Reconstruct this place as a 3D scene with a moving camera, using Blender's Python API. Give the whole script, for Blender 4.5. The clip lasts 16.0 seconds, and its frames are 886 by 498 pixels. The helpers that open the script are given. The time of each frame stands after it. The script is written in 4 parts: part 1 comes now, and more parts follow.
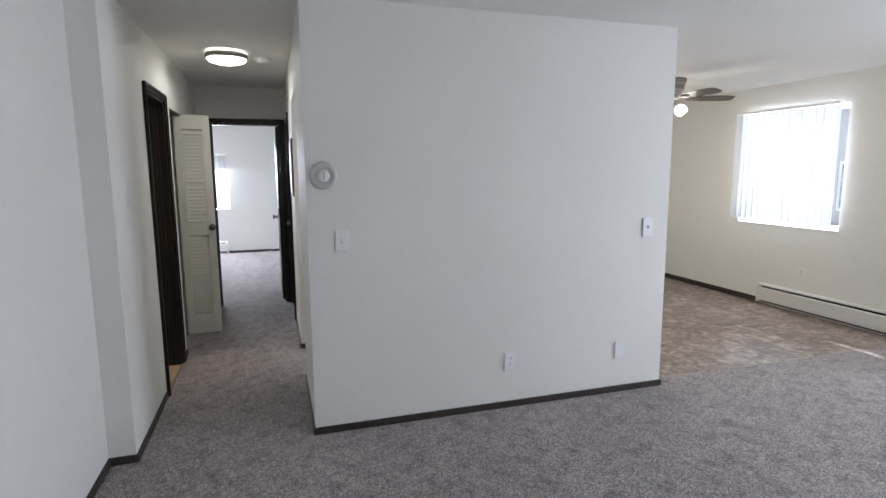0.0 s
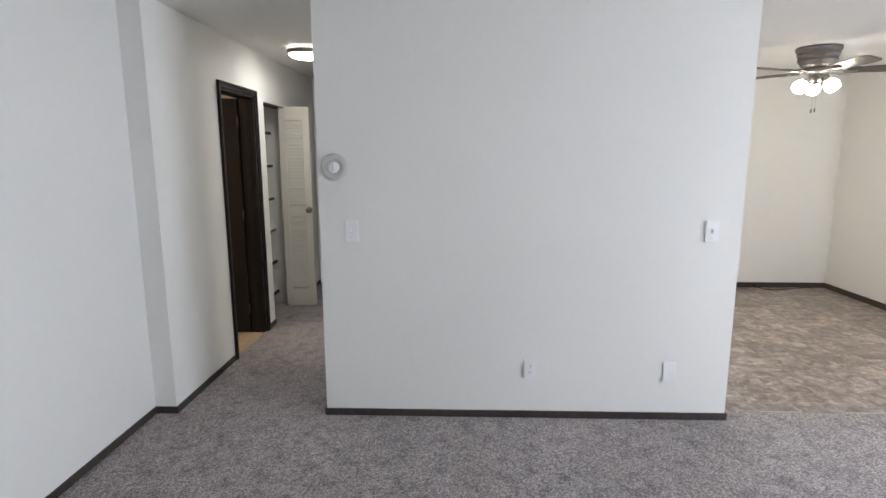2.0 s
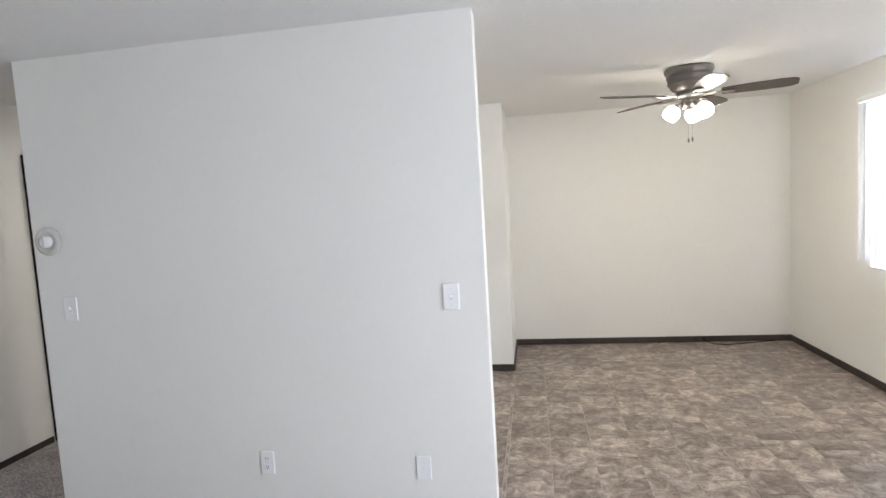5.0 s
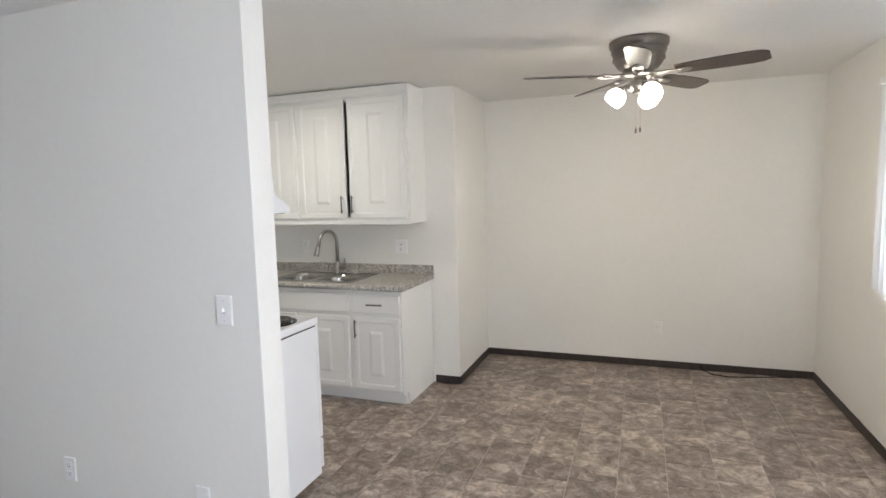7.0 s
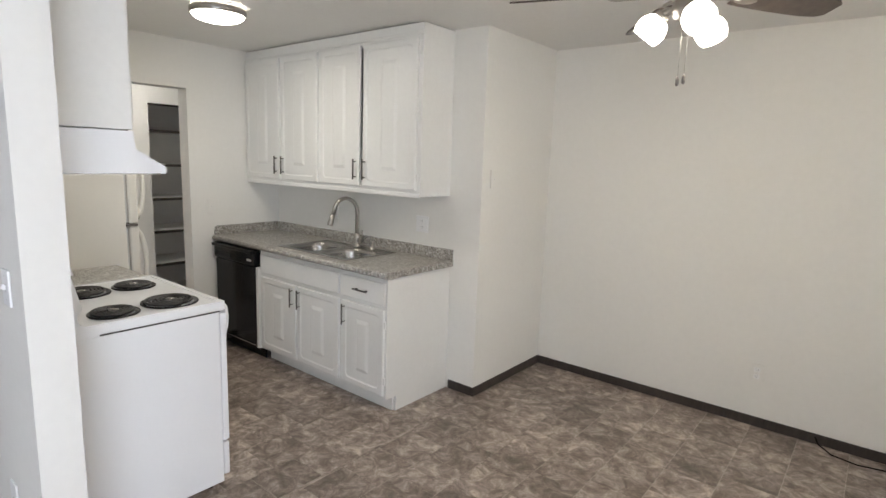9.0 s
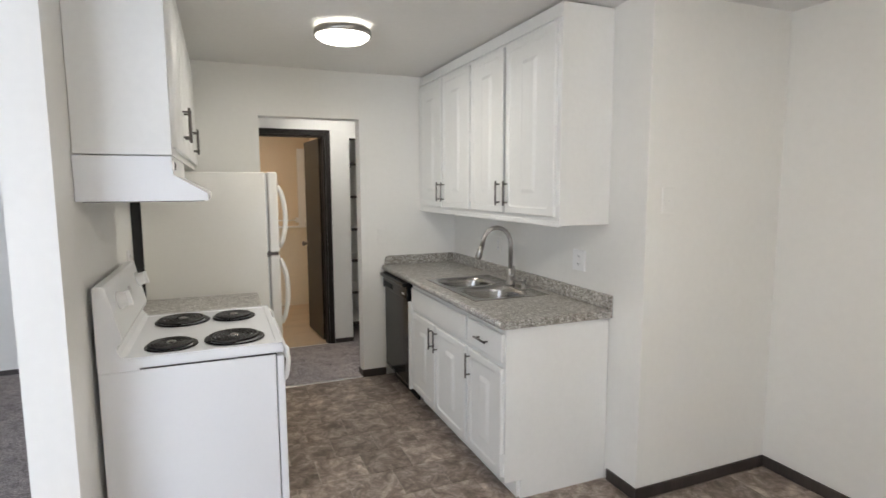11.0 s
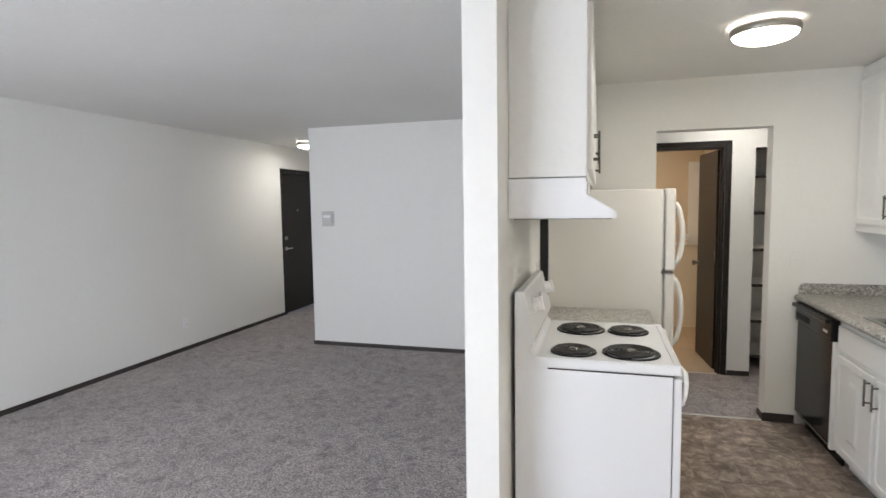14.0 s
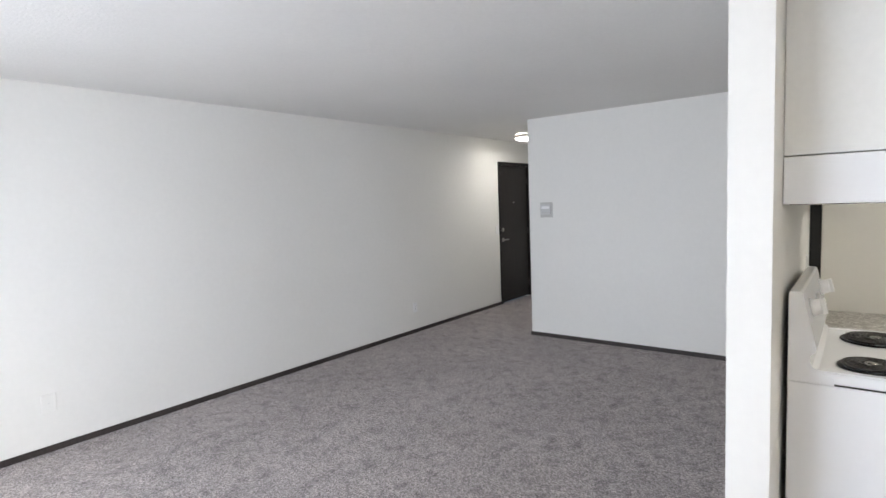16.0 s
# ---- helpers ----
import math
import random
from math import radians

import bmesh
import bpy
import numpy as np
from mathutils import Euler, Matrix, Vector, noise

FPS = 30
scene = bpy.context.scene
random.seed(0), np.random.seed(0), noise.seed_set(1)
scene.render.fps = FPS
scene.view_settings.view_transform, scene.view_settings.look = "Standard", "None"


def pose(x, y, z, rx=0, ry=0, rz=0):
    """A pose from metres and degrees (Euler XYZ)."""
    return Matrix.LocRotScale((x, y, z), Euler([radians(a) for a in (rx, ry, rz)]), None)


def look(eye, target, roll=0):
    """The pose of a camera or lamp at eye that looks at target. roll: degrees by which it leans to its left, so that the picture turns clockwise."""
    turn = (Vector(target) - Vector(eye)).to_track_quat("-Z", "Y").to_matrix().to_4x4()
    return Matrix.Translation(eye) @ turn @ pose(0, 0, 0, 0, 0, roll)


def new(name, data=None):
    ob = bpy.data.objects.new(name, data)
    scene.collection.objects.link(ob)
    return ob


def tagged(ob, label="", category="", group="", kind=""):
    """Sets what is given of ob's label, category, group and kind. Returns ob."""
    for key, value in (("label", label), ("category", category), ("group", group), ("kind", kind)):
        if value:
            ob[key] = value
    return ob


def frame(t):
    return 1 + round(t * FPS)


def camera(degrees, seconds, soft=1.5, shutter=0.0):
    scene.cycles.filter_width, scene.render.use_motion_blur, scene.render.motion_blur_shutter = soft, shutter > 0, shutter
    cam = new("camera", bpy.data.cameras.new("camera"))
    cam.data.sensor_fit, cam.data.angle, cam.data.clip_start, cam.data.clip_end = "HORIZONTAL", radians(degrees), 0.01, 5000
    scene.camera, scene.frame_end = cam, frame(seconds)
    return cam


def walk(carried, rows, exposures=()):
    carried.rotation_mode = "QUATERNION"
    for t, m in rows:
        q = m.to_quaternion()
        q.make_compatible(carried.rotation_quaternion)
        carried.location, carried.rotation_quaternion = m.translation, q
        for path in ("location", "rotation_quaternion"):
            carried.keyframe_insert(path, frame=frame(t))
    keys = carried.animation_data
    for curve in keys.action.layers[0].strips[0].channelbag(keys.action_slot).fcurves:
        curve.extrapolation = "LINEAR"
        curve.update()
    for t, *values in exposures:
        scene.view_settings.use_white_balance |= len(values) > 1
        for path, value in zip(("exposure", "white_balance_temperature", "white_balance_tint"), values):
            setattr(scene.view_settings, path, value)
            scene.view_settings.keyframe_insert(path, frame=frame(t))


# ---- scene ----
cam = camera(78.6, 16.0, shutter=0.2)
PATH = [
    (0, (-0.17, -3.03, 1.511), (0.42, -1.137, 1.223), -0.3),
    (0.5, (-0.015, -3.003, 1.527), (0.399, -1.081, 1.158), 0.1),
    (1, (0.216, -2.973, 1.51), (0.456, -1.015, 1.167), 0.6),
    (1.5, (0.495, -3.002, 1.524), (0.63, -1.027, 1.235), -0.2),
    (2, (0.805, -3.037, 1.553), (0.739, -1.068, 1.209), -0.1),
    (2.5, (1.058, -2.971, 1.536), (1.061, -0.988, 1.272), -0.2),
    (3, (1.31, -2.884, 1.525), (1.268, -0.894, 1.323), -1.8),
    (3.5, (1.668, -2.853, 1.55), (1.382, -0.891, 1.287), 0.0),
    (4, (1.961, -2.77, 1.535), (1.617, -0.813, 1.309), -0.2),
    (4.5, (2.269, -2.604, 1.537), (2.055, -0.622, 1.367), -1.5),
    (4.7, (2.394, -2.548, 1.545), (2.146, -0.57, 1.378), -2.3),
    (6.8, (3.683, -1.771, 1.584), (2.996, 0.095, 1.375), -1.5),
    (7, (3.764, -1.695, 1.569), (3.074, 0.172, 1.366), -1.5),
    (7.5, (3.928, -1.407, 1.57), (3.206, 0.448, 1.376), -0.3),
    (8, (4.165, -1.125, 1.579), (3.22, 0.627, 1.385), 0.1),
    (8.2, (4.246, -1.0, 1.596), (3.238, 0.712, 1.37), 0.8),
    (10.3, (4.421, 0.335, 1.553), (2.819, 1.499, 1.274), 1.2),
    (10.5, (4.381, 0.412, 1.547), (2.726, 1.507, 1.297), 1.3),
    (11, (4.334, 0.592, 1.545), (2.496, 1.345, 1.315), -0.2),
    (11.5, (4.352, 0.718, 1.557), (2.41, 1.125, 1.309), 0.9),
    (12, (4.344, 0.708, 1.557), (2.363, 0.871, 1.336), 0.4),
    (12.5, (4.331, 0.661, 1.55), (2.343, 0.624, 1.341), -0.1),
    (13, (4.314, 0.6, 1.55), (2.335, 0.4, 1.34), -0.1),
    (13.5, (4.316, 0.54, 1.552), (2.36, 0.17, 1.363), -0.4),
    (14, (4.335, 0.491, 1.558), (2.421, -0.066, 1.394), -0.8),
    (14.5, (4.337, 0.448, 1.557), (2.498, -0.317, 1.379), -1.3),
    (15, (4.335, 0.418, 1.556), (2.572, -0.509, 1.373), -2.0),
    (15.5, (4.326, 0.385, 1.552), (2.655, -0.702, 1.381), -2.2),
    (16, (4.331, 0.353, 1.55), (2.76, -0.873, 1.376), -2.2),
]
EXPOSURES = [(0.0, 0.34, 6080, 10), (1.0, 0.56, 6140, 10), (2.0, 0.68, 6200, 10), (4.5, 0.72, 6250, 10), (7.0, 0.42, 6350, 10), (8.0, 0.33, 6400, 10), (10.5, 0.38, 6240, 10),
             (11.5, 0.41, 6220, 10), (12.5, 0.38, 6260, 10), (14.0, 0.53, 6300, 10), (16.0, 0.57, 6270, 10)]
LIVING, DINING, BEDROOM, FANPOWER = 51.0, 41.0, 200.0, 3.2
walk(cam, [(t, look(eye, target, roll)) for t, eye, target, roll in PATH], EXPOSURES)

# ---- world, sun, window light ----
world = bpy.data.worlds.new("sky")
scene.world = world
world.use_nodes = True
wn = world.node_tree.nodes
sky = wn.new("ShaderNodeTexSky")
sky.sky_type = "NISHITA"
sky.sun_disc = False
SUN_DIR = Vector((-0.65, -1.35, -1.0)).normalized()
sky.sun_elevation = math.asin(-SUN_DIR.z)
sky.sun_rotation = math.atan2(-SUN_DIR.x, -SUN_DIR.y)
wn["Background"].inputs["Strength"].default_value = 0.12
world.node_tree.links.new(sky.outputs["Color"], wn["Background"].inputs["Color"])

sun = new("sun", bpy.data.lights.new("sun", "SUN"))
sun.data.energy, sun.data.angle, sun.data.color = 5.0, radians(0.5), (1.0, 0.95, 0.88)
sun.matrix_world = look((12, 12, 20), Vector((12, 12, 20)) + SUN_DIR)


def window_light(name, centre, target, w, h, power, colour):
    ob = new(name, bpy.data.lights.new(name, "AREA"))
    ob.data.shape, ob.data.size, ob.data.size_y = "RECTANGLE", w, h
    ob.data.energy, ob.data.color = power, colour
    ob.matrix_world = look(centre, target)
    return ob


def bulb(name, place, power, colour, radius=0.04):
    ob = new(name, bpy.data.lights.new(name, "POINT"))
    ob.data.energy, ob.data.color, ob.data.shadow_soft_size = power, colour, radius
    ob.location = place
    return ob


DAY = (0.86, 0.905, 1.0)
WARM = (1.0, 0.88, 0.70)
window_light("living_window_light", (5.20, -1.85, 1.25), (0, -1.85, 1.1), 2.2, 1.9, LIVING, DAY).data.spread = radians(150)
window_light("dining_window_light", (5.165, 1.44, 1.52), (0, 1.44, 1.3), 1.14, 1.16, DINING, DAY)
window_light("bedroom_window_light", (-1.62, 7.78, 1.33), (-1.30, 5.6, 0.0), 1.2, 0.96, BEDROOM, DAY)

# ---- materials ----


def nodes_of(name):
    m = bpy.data.materials.new(name)
    m.use_nodes = True
    nt = m.node_tree
    return m, nt, nt.nodes["Principled BSDF"]


def ramp(nt, fac, stops):
    r = nt.nodes.new("ShaderNodeValToRGB")
    while len(r.color_ramp.elements) < len(stops):
        r.color_ramp.elements.new(0.5)
    for e, (p, c) in zip(r.color_ramp.elements, stops):
        e.position, e.color = p, (*c, 1)
    nt.links.new(fac, r.inputs["Fac"])
    return r.outputs["Color"]


def tex(nt, kind, vec, scale, **values):
    n = nt.nodes.new(kind)
    nt.links.new(vec, n.inputs["Vector"])
    n.inputs["Scale"].default_value = scale
    for k, v in values.items():
        n.inputs[k].default_value = v
    return n


def mix(nt, fac, a, b, how="MIX"):
    n = nt.nodes.new("ShaderNodeMix")
    n.data_type, n.blend_type = "RGBA", how
    for sock, v in ((n.inputs["Factor"], fac), (n.inputs["A"], a), (n.inputs["B"], b)):
        if isinstance(v, (int, float)):
            sock.default_value = v
        elif isinstance(v, tuple):
            sock.default_value = (*v, 1)
        else:
            nt.links.new(v, sock)
    return n.outputs["Result"]


def place_vector(nt, rand=False):
    if not rand:
        return nt.nodes.new("ShaderNodeNewGeometry").outputs["Position"]
    c = nt.nodes.new("ShaderNodeTexCoord").outputs["Object"]
    o = nt.nodes.new("ShaderNodeObjectInfo").outputs["Random"]
    s = nt.nodes.new("ShaderNodeVectorMath")
    s.operation = "SCALE"
    s.inputs[0].default_value = (37.0, 91.0, 13.0)
    nt.links.new(o, s.inputs["Scale"])
    a = nt.nodes.new("ShaderNodeVectorMath")
    a.operation = "ADD"
    nt.links.new(c, a.inputs[0])
    nt.links.new(s.outputs[0], a.inputs[1])
    return a.outputs[0]


def bump(nt, bsdf, height, strength, distance=0.002):
    b = nt.nodes.new("ShaderNodeBump")
    b.inputs["Strength"].default_value, b.inputs["Distance"].default_value = strength, distance
    nt.links.new(height, b.inputs["Height"])
    nt.links.new(b.outputs["Normal"], bsdf.inputs["Normal"])


def surface(name, colour, rough=0.5, metal=0.0, var=0.06, fine=60.0, broad=1.5, relief=0.0, relief_scale=200.0, gloss_var=0.08, dist=0.002):
    """A painted, metal or plastic surface with broad and fine unevenness and a fine relief."""
    m, nt, b = nodes_of(name)
    v = place_vector(nt)
    n1 = tex(nt, "ShaderNodeTexNoise", v, broad, Detail=4.0)
    n2 = tex(nt, "ShaderNodeTexNoise", v, fine, Detail=3.0)
    dark = tuple(c * (1 - var) for c in colour)
    light = tuple(min(1, c * (1 + var * 0.6)) for c in colour)
    c1 = ramp(nt, n1.outputs["Fac"], [(0.3, dark), (0.7, light)])
    c2 = ramp(nt, n2.outputs["Fac"], [(0.3, tuple([1 - var] * 3)), (0.7, (1, 1, 1))])
    nt.links.new(mix(nt, 1.0, c1, c2, "MULTIPLY"), b.inputs["Base Color"])
    r = nt.nodes.new("ShaderNodeMapRange")
    r.inputs["To Min"].default_value, r.inputs["To Max"].default_value = max(0.02, rough - gloss_var), min(1, rough + gloss_var)
    nt.links.new(n1.outputs["Fac"], r.inputs["Value"])
    nt.links.new(r.outputs["Result"], b.inputs["Roughness"])
    b.inputs["Metallic"].default_value = metal
    if relief:
        n3 = tex(nt, "ShaderNodeTexNoise", v, relief_scale, Detail=4.0)
        bump(nt, b, n3.outputs["Fac"], relief, dist)
    return m


def glowing(name, colour, strength):
    m, nt, b = nodes_of(name)
    b.inputs["Base Color"].default_value = (0.9, 0.9, 0.88, 1)
    b.inputs["Emission Color"].default_value = (*colour, 1)
    b.inputs["Emission Strength"].default_value = strength
    b.inputs["Roughness"].default_value = 0.25
    return m


def carpet_material():
    m, nt, b = nodes_of("grey_brown_carpet")
    v = place_vector(nt)
    big = tex(nt, "ShaderNodeTexNoise", v, 1.1, Detail=5.0, Roughness=0.6)
    mid = tex(nt, "ShaderNodeTexNoise", v, 9.0, Detail=4.0, Roughness=0.65)
    tuft = tex(nt, "ShaderNodeTexVoronoi", v, 175.0)
    fibre = tex(nt, "ShaderNodeTexNoise", v, 320.0, Detail=2.0)
    c1 = ramp(nt, tuft.outputs["Color"], [(0.12, (0.14, 0.118, 0.113)), (0.46, (0.375, 0.327, 0.316)), (0.84, (0.80, 0.72, 0.70))])
    c2 = ramp(nt, mid.outputs["Fac"], [(0.33, (0.60, 0.59, 0.59)), (0.50, (1, 1, 1))])
    c3 = ramp(nt, big.outputs["Fac"], [(0.35, (0.82, 0.81, 0.81)), (0.65, (1, 1, 1))])
    c4 = ramp(nt, fibre.outputs["Fac"], [(0.35, (0.66, 0.65, 0.65)), (0.65, (1, 1, 1))])
    col = mix(nt, 1.0, mix(nt, 1.0, mix(nt, 1.0, c1, c2, "MULTIPLY"), c3, "MULTIPLY"), c4, "MULTIPLY")
    nt.links.new(col, b.inputs["Base Color"])
    b.inputs["Roughness"].default_value = 0.95
    b.inputs["Sheen Weight"].default_value = 0.25
    h = mix(nt, 0.55, tuft.outputs["Distance"], fibre.outputs["Fac"])
    bump(nt, b, mix(nt, 0.4, h, mid.outputs["Fac"]), 1.0, 0.012)
    return m


def vinyl_material():
    m, nt, b = nodes_of("taupe_stone_vinyl")
    v = place_vector(nt, True)
    warp = tex(nt, "ShaderNodeTexNoise", v, 11.0, Detail=9.0, Roughness=0.76, Distortion=0.7)
    vein = tex(nt, "ShaderNodeTexNoise", v, 5.0, Detail=7.0, Roughness=0.68, Distortion=0.6)
    grain = tex(nt, "ShaderNodeTexNoise", v, 120.0, Detail=2.0)
    c1 = ramp(nt, warp.outputs["Fac"], [(0.36, (0.165, 0.128, 0.107)), (0.45, (0.275, 0.222, 0.187)), (0.52, (0.39, 0.322, 0.279)), (0.58, (0.54, 0.460, 0.405)), (0.64, (0.68, 0.60, 0.54))])
    c2 = ramp(nt, vein.outputs["Fac"], [(0.38, (0.66, 0.64, 0.62)), (0.50, (0.92, 0.91, 0.90)), (0.62, (1.08, 1.08, 1.08))])
    c3 = ramp(nt, grain.outputs["Fac"], [(0.3, (0.88, 0.88, 0.88)), (0.7, (1, 1, 1))])
    tone = nt.nodes.new("ShaderNodeObjectInfo").outputs["Random"]
    c4 = ramp(nt, tone, [(0.0, (0.66, 0.65, 0.64)), (1.0, (1.06, 1.06, 1.06))])
    nt.links.new(mix(nt, 1.0, mix(nt, 1.0, mix(nt, 1.0, c1, c2, "MULTIPLY"), c3, "MULTIPLY"), c4, "MULTIPLY"), b.inputs["Base Color"])
    b.inputs["Roughness"].default_value = 0.31
    bump(nt, b, vein.outputs["Fac"], 0.25, 0.001)
    return m


def granite_material():
    m, nt, b = nodes_of("speckled_grey_laminate")
    v = place_vector(nt)
    s1 = tex(nt, "ShaderNodeTexVoronoi", v, 128.0)
    s2 = tex(nt, "ShaderNodeTexVoronoi", v, 340.0)
    n = tex(nt, "ShaderNodeTexNoise", v, 30.0, Detail=6.0, Roughness=0.75)
    c1 = ramp(nt, s1.outputs["Color"], [(0.14, (0.05, 0.045, 0.040)), (0.28, (0.275, 0.262, 0.240)), (0.60, (0.44, 0.422, 0.390)), (0.76, (0.88, 0.87, 0.85))])
    c2 = ramp(nt, s2.outputs["Color"], [(0.2, (0.15, 0.135, 0.12)), (0.55, (0.39, 0.372, 0.342)), (0.9, (0.72, 0.70, 0.67))])
    c3 = ramp(nt, n.outputs["Fac"], [(0.38, (0.68, 0.66, 0.63)), (0.60, (1, 1, 1))])
    nt.links.new(mix(nt, 1.0, mix(nt, 0.45, c1, c2), c3, "MULTIPLY"), b.inputs["Base Color"])
    b.inputs["Roughness"].default_value = 0.32
    return m


def wood_material(name, dark, light, rough=0.4, scale=1.0):
    m, nt, b = nodes_of(name)
    v = place_vector(nt)
    mp = nt.nodes.new("ShaderNodeMapping")
    mp.inputs["Scale"].default_value = (18 * scale, 18 * scale, 1.1 * scale)
    nt.links.new(v, mp.inputs["Vector"])
    n = tex(nt, "ShaderNodeTexNoise", mp.outputs["Vector"], 2.4, Detail=6.0, Roughness=0.65, Distortion=0.5)
    n2 = tex(nt, "ShaderNodeTexNoise", v, 2.0, Detail=3.0)
    c = ramp(nt, n.outputs["Fac"], [(0.3, dark), (0.7, light)])
    c2 = ramp(nt, n2.outputs["Fac"], [(0.3, (0.8, 0.8, 0.8)), (0.7, (1, 1, 1))])
    nt.links.new(mix(nt, 1.0, c, c2, "MULTIPLY"), b.inputs["Base Color"])
    b.inputs["Roughness"].default_value = rough
    bump(nt, b, n.outputs["Fac"], 0.25, 0.001)
    return m


def blind_material():
    m, nt, b = nodes_of("white_vinyl_blind")
    b.inputs["Base Color"].default_value = (0.86, 0.87, 0.88, 1)
    b.inputs["Roughness"].default_value = 0.45
    t = nt.nodes.new("ShaderNodeBsdfTranslucent")
    t.inputs["Color"].default_value = (0.86, 0.88, 0.90, 1)
    s = nt.nodes.new("ShaderNodeMixShader")
    s.inputs["Fac"].default_value = 0.25
    nt.links.new(b.outputs[0], s.inputs[1])
    nt.links.new(t.outputs[0], s.inputs[2])
    nt.links.new(s.outputs[0], nt.nodes["Material Output"].inputs["Surface"])
    return m


def glass_material():
    m, nt, b = nodes_of("clear_glass")
    b.inputs["Base Color"].default_value = (0.97, 0.98, 0.98, 1)
    b.inputs["Transmission Weight"].default_value = 1.0
    b.inputs["Roughness"].default_value = 0.0
    b.inputs["IOR"].default_value = 1.45
    return m


PAINT = surface("off_white_wall_paint", (0.855, 0.845, 0.81), 0.62, var=0.02, fine=30, broad=0.8, relief=0.12, relief_scale=160, dist=0.0015)
CEIL = surface("textured_ceiling_paint", (0.82, 0.81, 0.785), 0.85, var=0.03, fine=45, broad=0.9, relief=0.36, relief_scale=70, dist=0.006)
CARPET = carpet_material()
VINYL = vinyl_material()
GROUT = surface("pale_tile_joint", (0.50, 0.45, 0.395), 0.7, var=0.1)
SUBFLOOR = surface("concrete_subfloor", (0.35, 0.34, 0.32), 0.9, var=0.15)
DARKWOOD = wood_material("dark_brown_stained_wood", (0.013, 0.010, 0.009), (0.025, 0.020, 0.017), 0.40)
BASEWOOD = wood_material("dark_brown_baseboard", (0.035, 0.028, 0.025), (0.062, 0.050, 0.045), 0.5)
WHITE = surface("white_cabinet_paint", (0.845, 0.845, 0.825), 0.36, var=0.025, fine=40, broad=2.0, relief=0.10, relief_scale=90)
LOUVRE = surface("cream_door_paint", (0.80, 0.775, 0.69), 0.45, var=0.03)
ENAMEL = surface("white_enamel", (0.865, 0.875, 0.895), 0.18, var=0.01)
FRIDGE = surface("off_white_fridge_enamel", (0.81, 0.79, 0.735), 0.33, var=0.015, relief=0.12, relief_scale=350)
PLASTIC = surface("white_plastic", (0.90, 0.90, 0.90), 0.3, var=0.01)
GREYPLASTIC = surface("pale_grey_plastic", (0.62, 0.62, 0.61), 0.4, var=0.03)
BLACK = surface("black_gloss_plastic", (0.012, 0.012, 0.013), 0.15, var=0.1)
IRON = surface("black_burner_iron", (0.02, 0.018, 0.017), 0.45, var=0.2)
DRIP = surface("black_porcelain_pan", (0.009, 0.009, 0.010), 0.28, var=0.1)
STEEL = surface("brushed_stainless_steel", (0.40, 0.39, 0.375), 0.24, 1.0, var=0.05, fine=200)
NICKEL = surface("brushed_nickel", (0.42, 0.40, 0.37), 0.33, 1.0, var=0.06)
BRIGHT = surface("bright_aluminium_strip", (0.86, 0.86, 0.85), 0.35, 1.0, var=0.05)
PEWTER = surface("dark_pewter_metal", (0.22, 0.20, 0.19), 0.36, 1.0, var=0.08)
BLADE = wood_material("dark_walnut_fan_blade", (0.05, 0.036, 0.03), (0.10, 0.075, 0.062), 0.35, 0.6)
LAMPGLASS = glowing("lit_frosted_lamp_glass", (1.0, 0.93, 0.80), 9.0)
FANGLASS = glowing("lit_frosted_fan_shade", (1.0, 0.92, 0.78), 9.0)
GLASS = glass_material()
BLIND = blind_material()
GRANITE = granite_material()
BRONZE = surface("dark_bronze_metal", (0.16, 0.15, 0.14), 0.34, 1.0, var=0.08)
for dark, level in ((BLACK, 0.2), (DARKWOOD, 0.28), (DRIP, 0.3)):
    dark.node_tree.nodes["Principled BSDF"].inputs["Specular IOR Level"].default_value = level
ALU = surface("white_window_frame", (0.75, 0.75, 0.74), 0.4, var=0.02)
# Near-black colour that stands in for shade inside gaps and slots.
DARKGAP = surface("recess_shade", (0.02, 0.02, 0.02), 0.8)
BATHWALL = surface("peach_bath_wall", (0.78, 0.66, 0.50), 0.55, var=0.03)
BATHFLOOR = surface("tan_bath_tile", (0.52, 0.40, 0.27), 0.34, var=0.12, broad=6)
HEATER = surface("white_heater_enamel", (0.78, 0.77, 0.74), 0.35, var=0.02)
SHELF = wood_material("dark_shelf_edge", (0.03, 0.024, 0.02), (0.07, 0.055, 0.045), 0.5)
GRASS = surface("dry_grass", (0.10, 0.11, 0.05), 0.9, var=0.3, fine=30, broad=0.3)
SIDING = surface("tan_brick_siding", (0.42, 0.34, 0.28), 0.8, var=0.12)
RINGPLASTIC = surface("clear_ring_plastic", (0.62, 0.61, 0.58), 0.25, var=0.03)

# ---- building helpers ----
H = 2.413


def box(bm, x0, x1, y0, y1, z0, z1, bevel=0.0, seg=2):
    r = bmesh.ops.create_cube(bm, size=1.0)
    bmesh.ops.transform(bm, verts=r["verts"], matrix=Matrix.LocRotScale(((x0 + x1) / 2, (y0 + y1) / 2, (z0 + z1) / 2), None, (abs(x1 - x0), abs(y1 - y0), abs(z1 - z0))))
    if bevel:
        edges = list({e for v in r["verts"] for e in v.link_edges})
        bmesh.ops.bevel(bm, geom=edges, offset=bevel, segments=seg, affect="EDGES", profile=0.5, clamp_overlap=True)
    return bm


def boxes(*rows, bevel=0.0):
    bm = bmesh.new()
    for r in rows:
        box(bm, *r, bevel=bevel)
    return bm


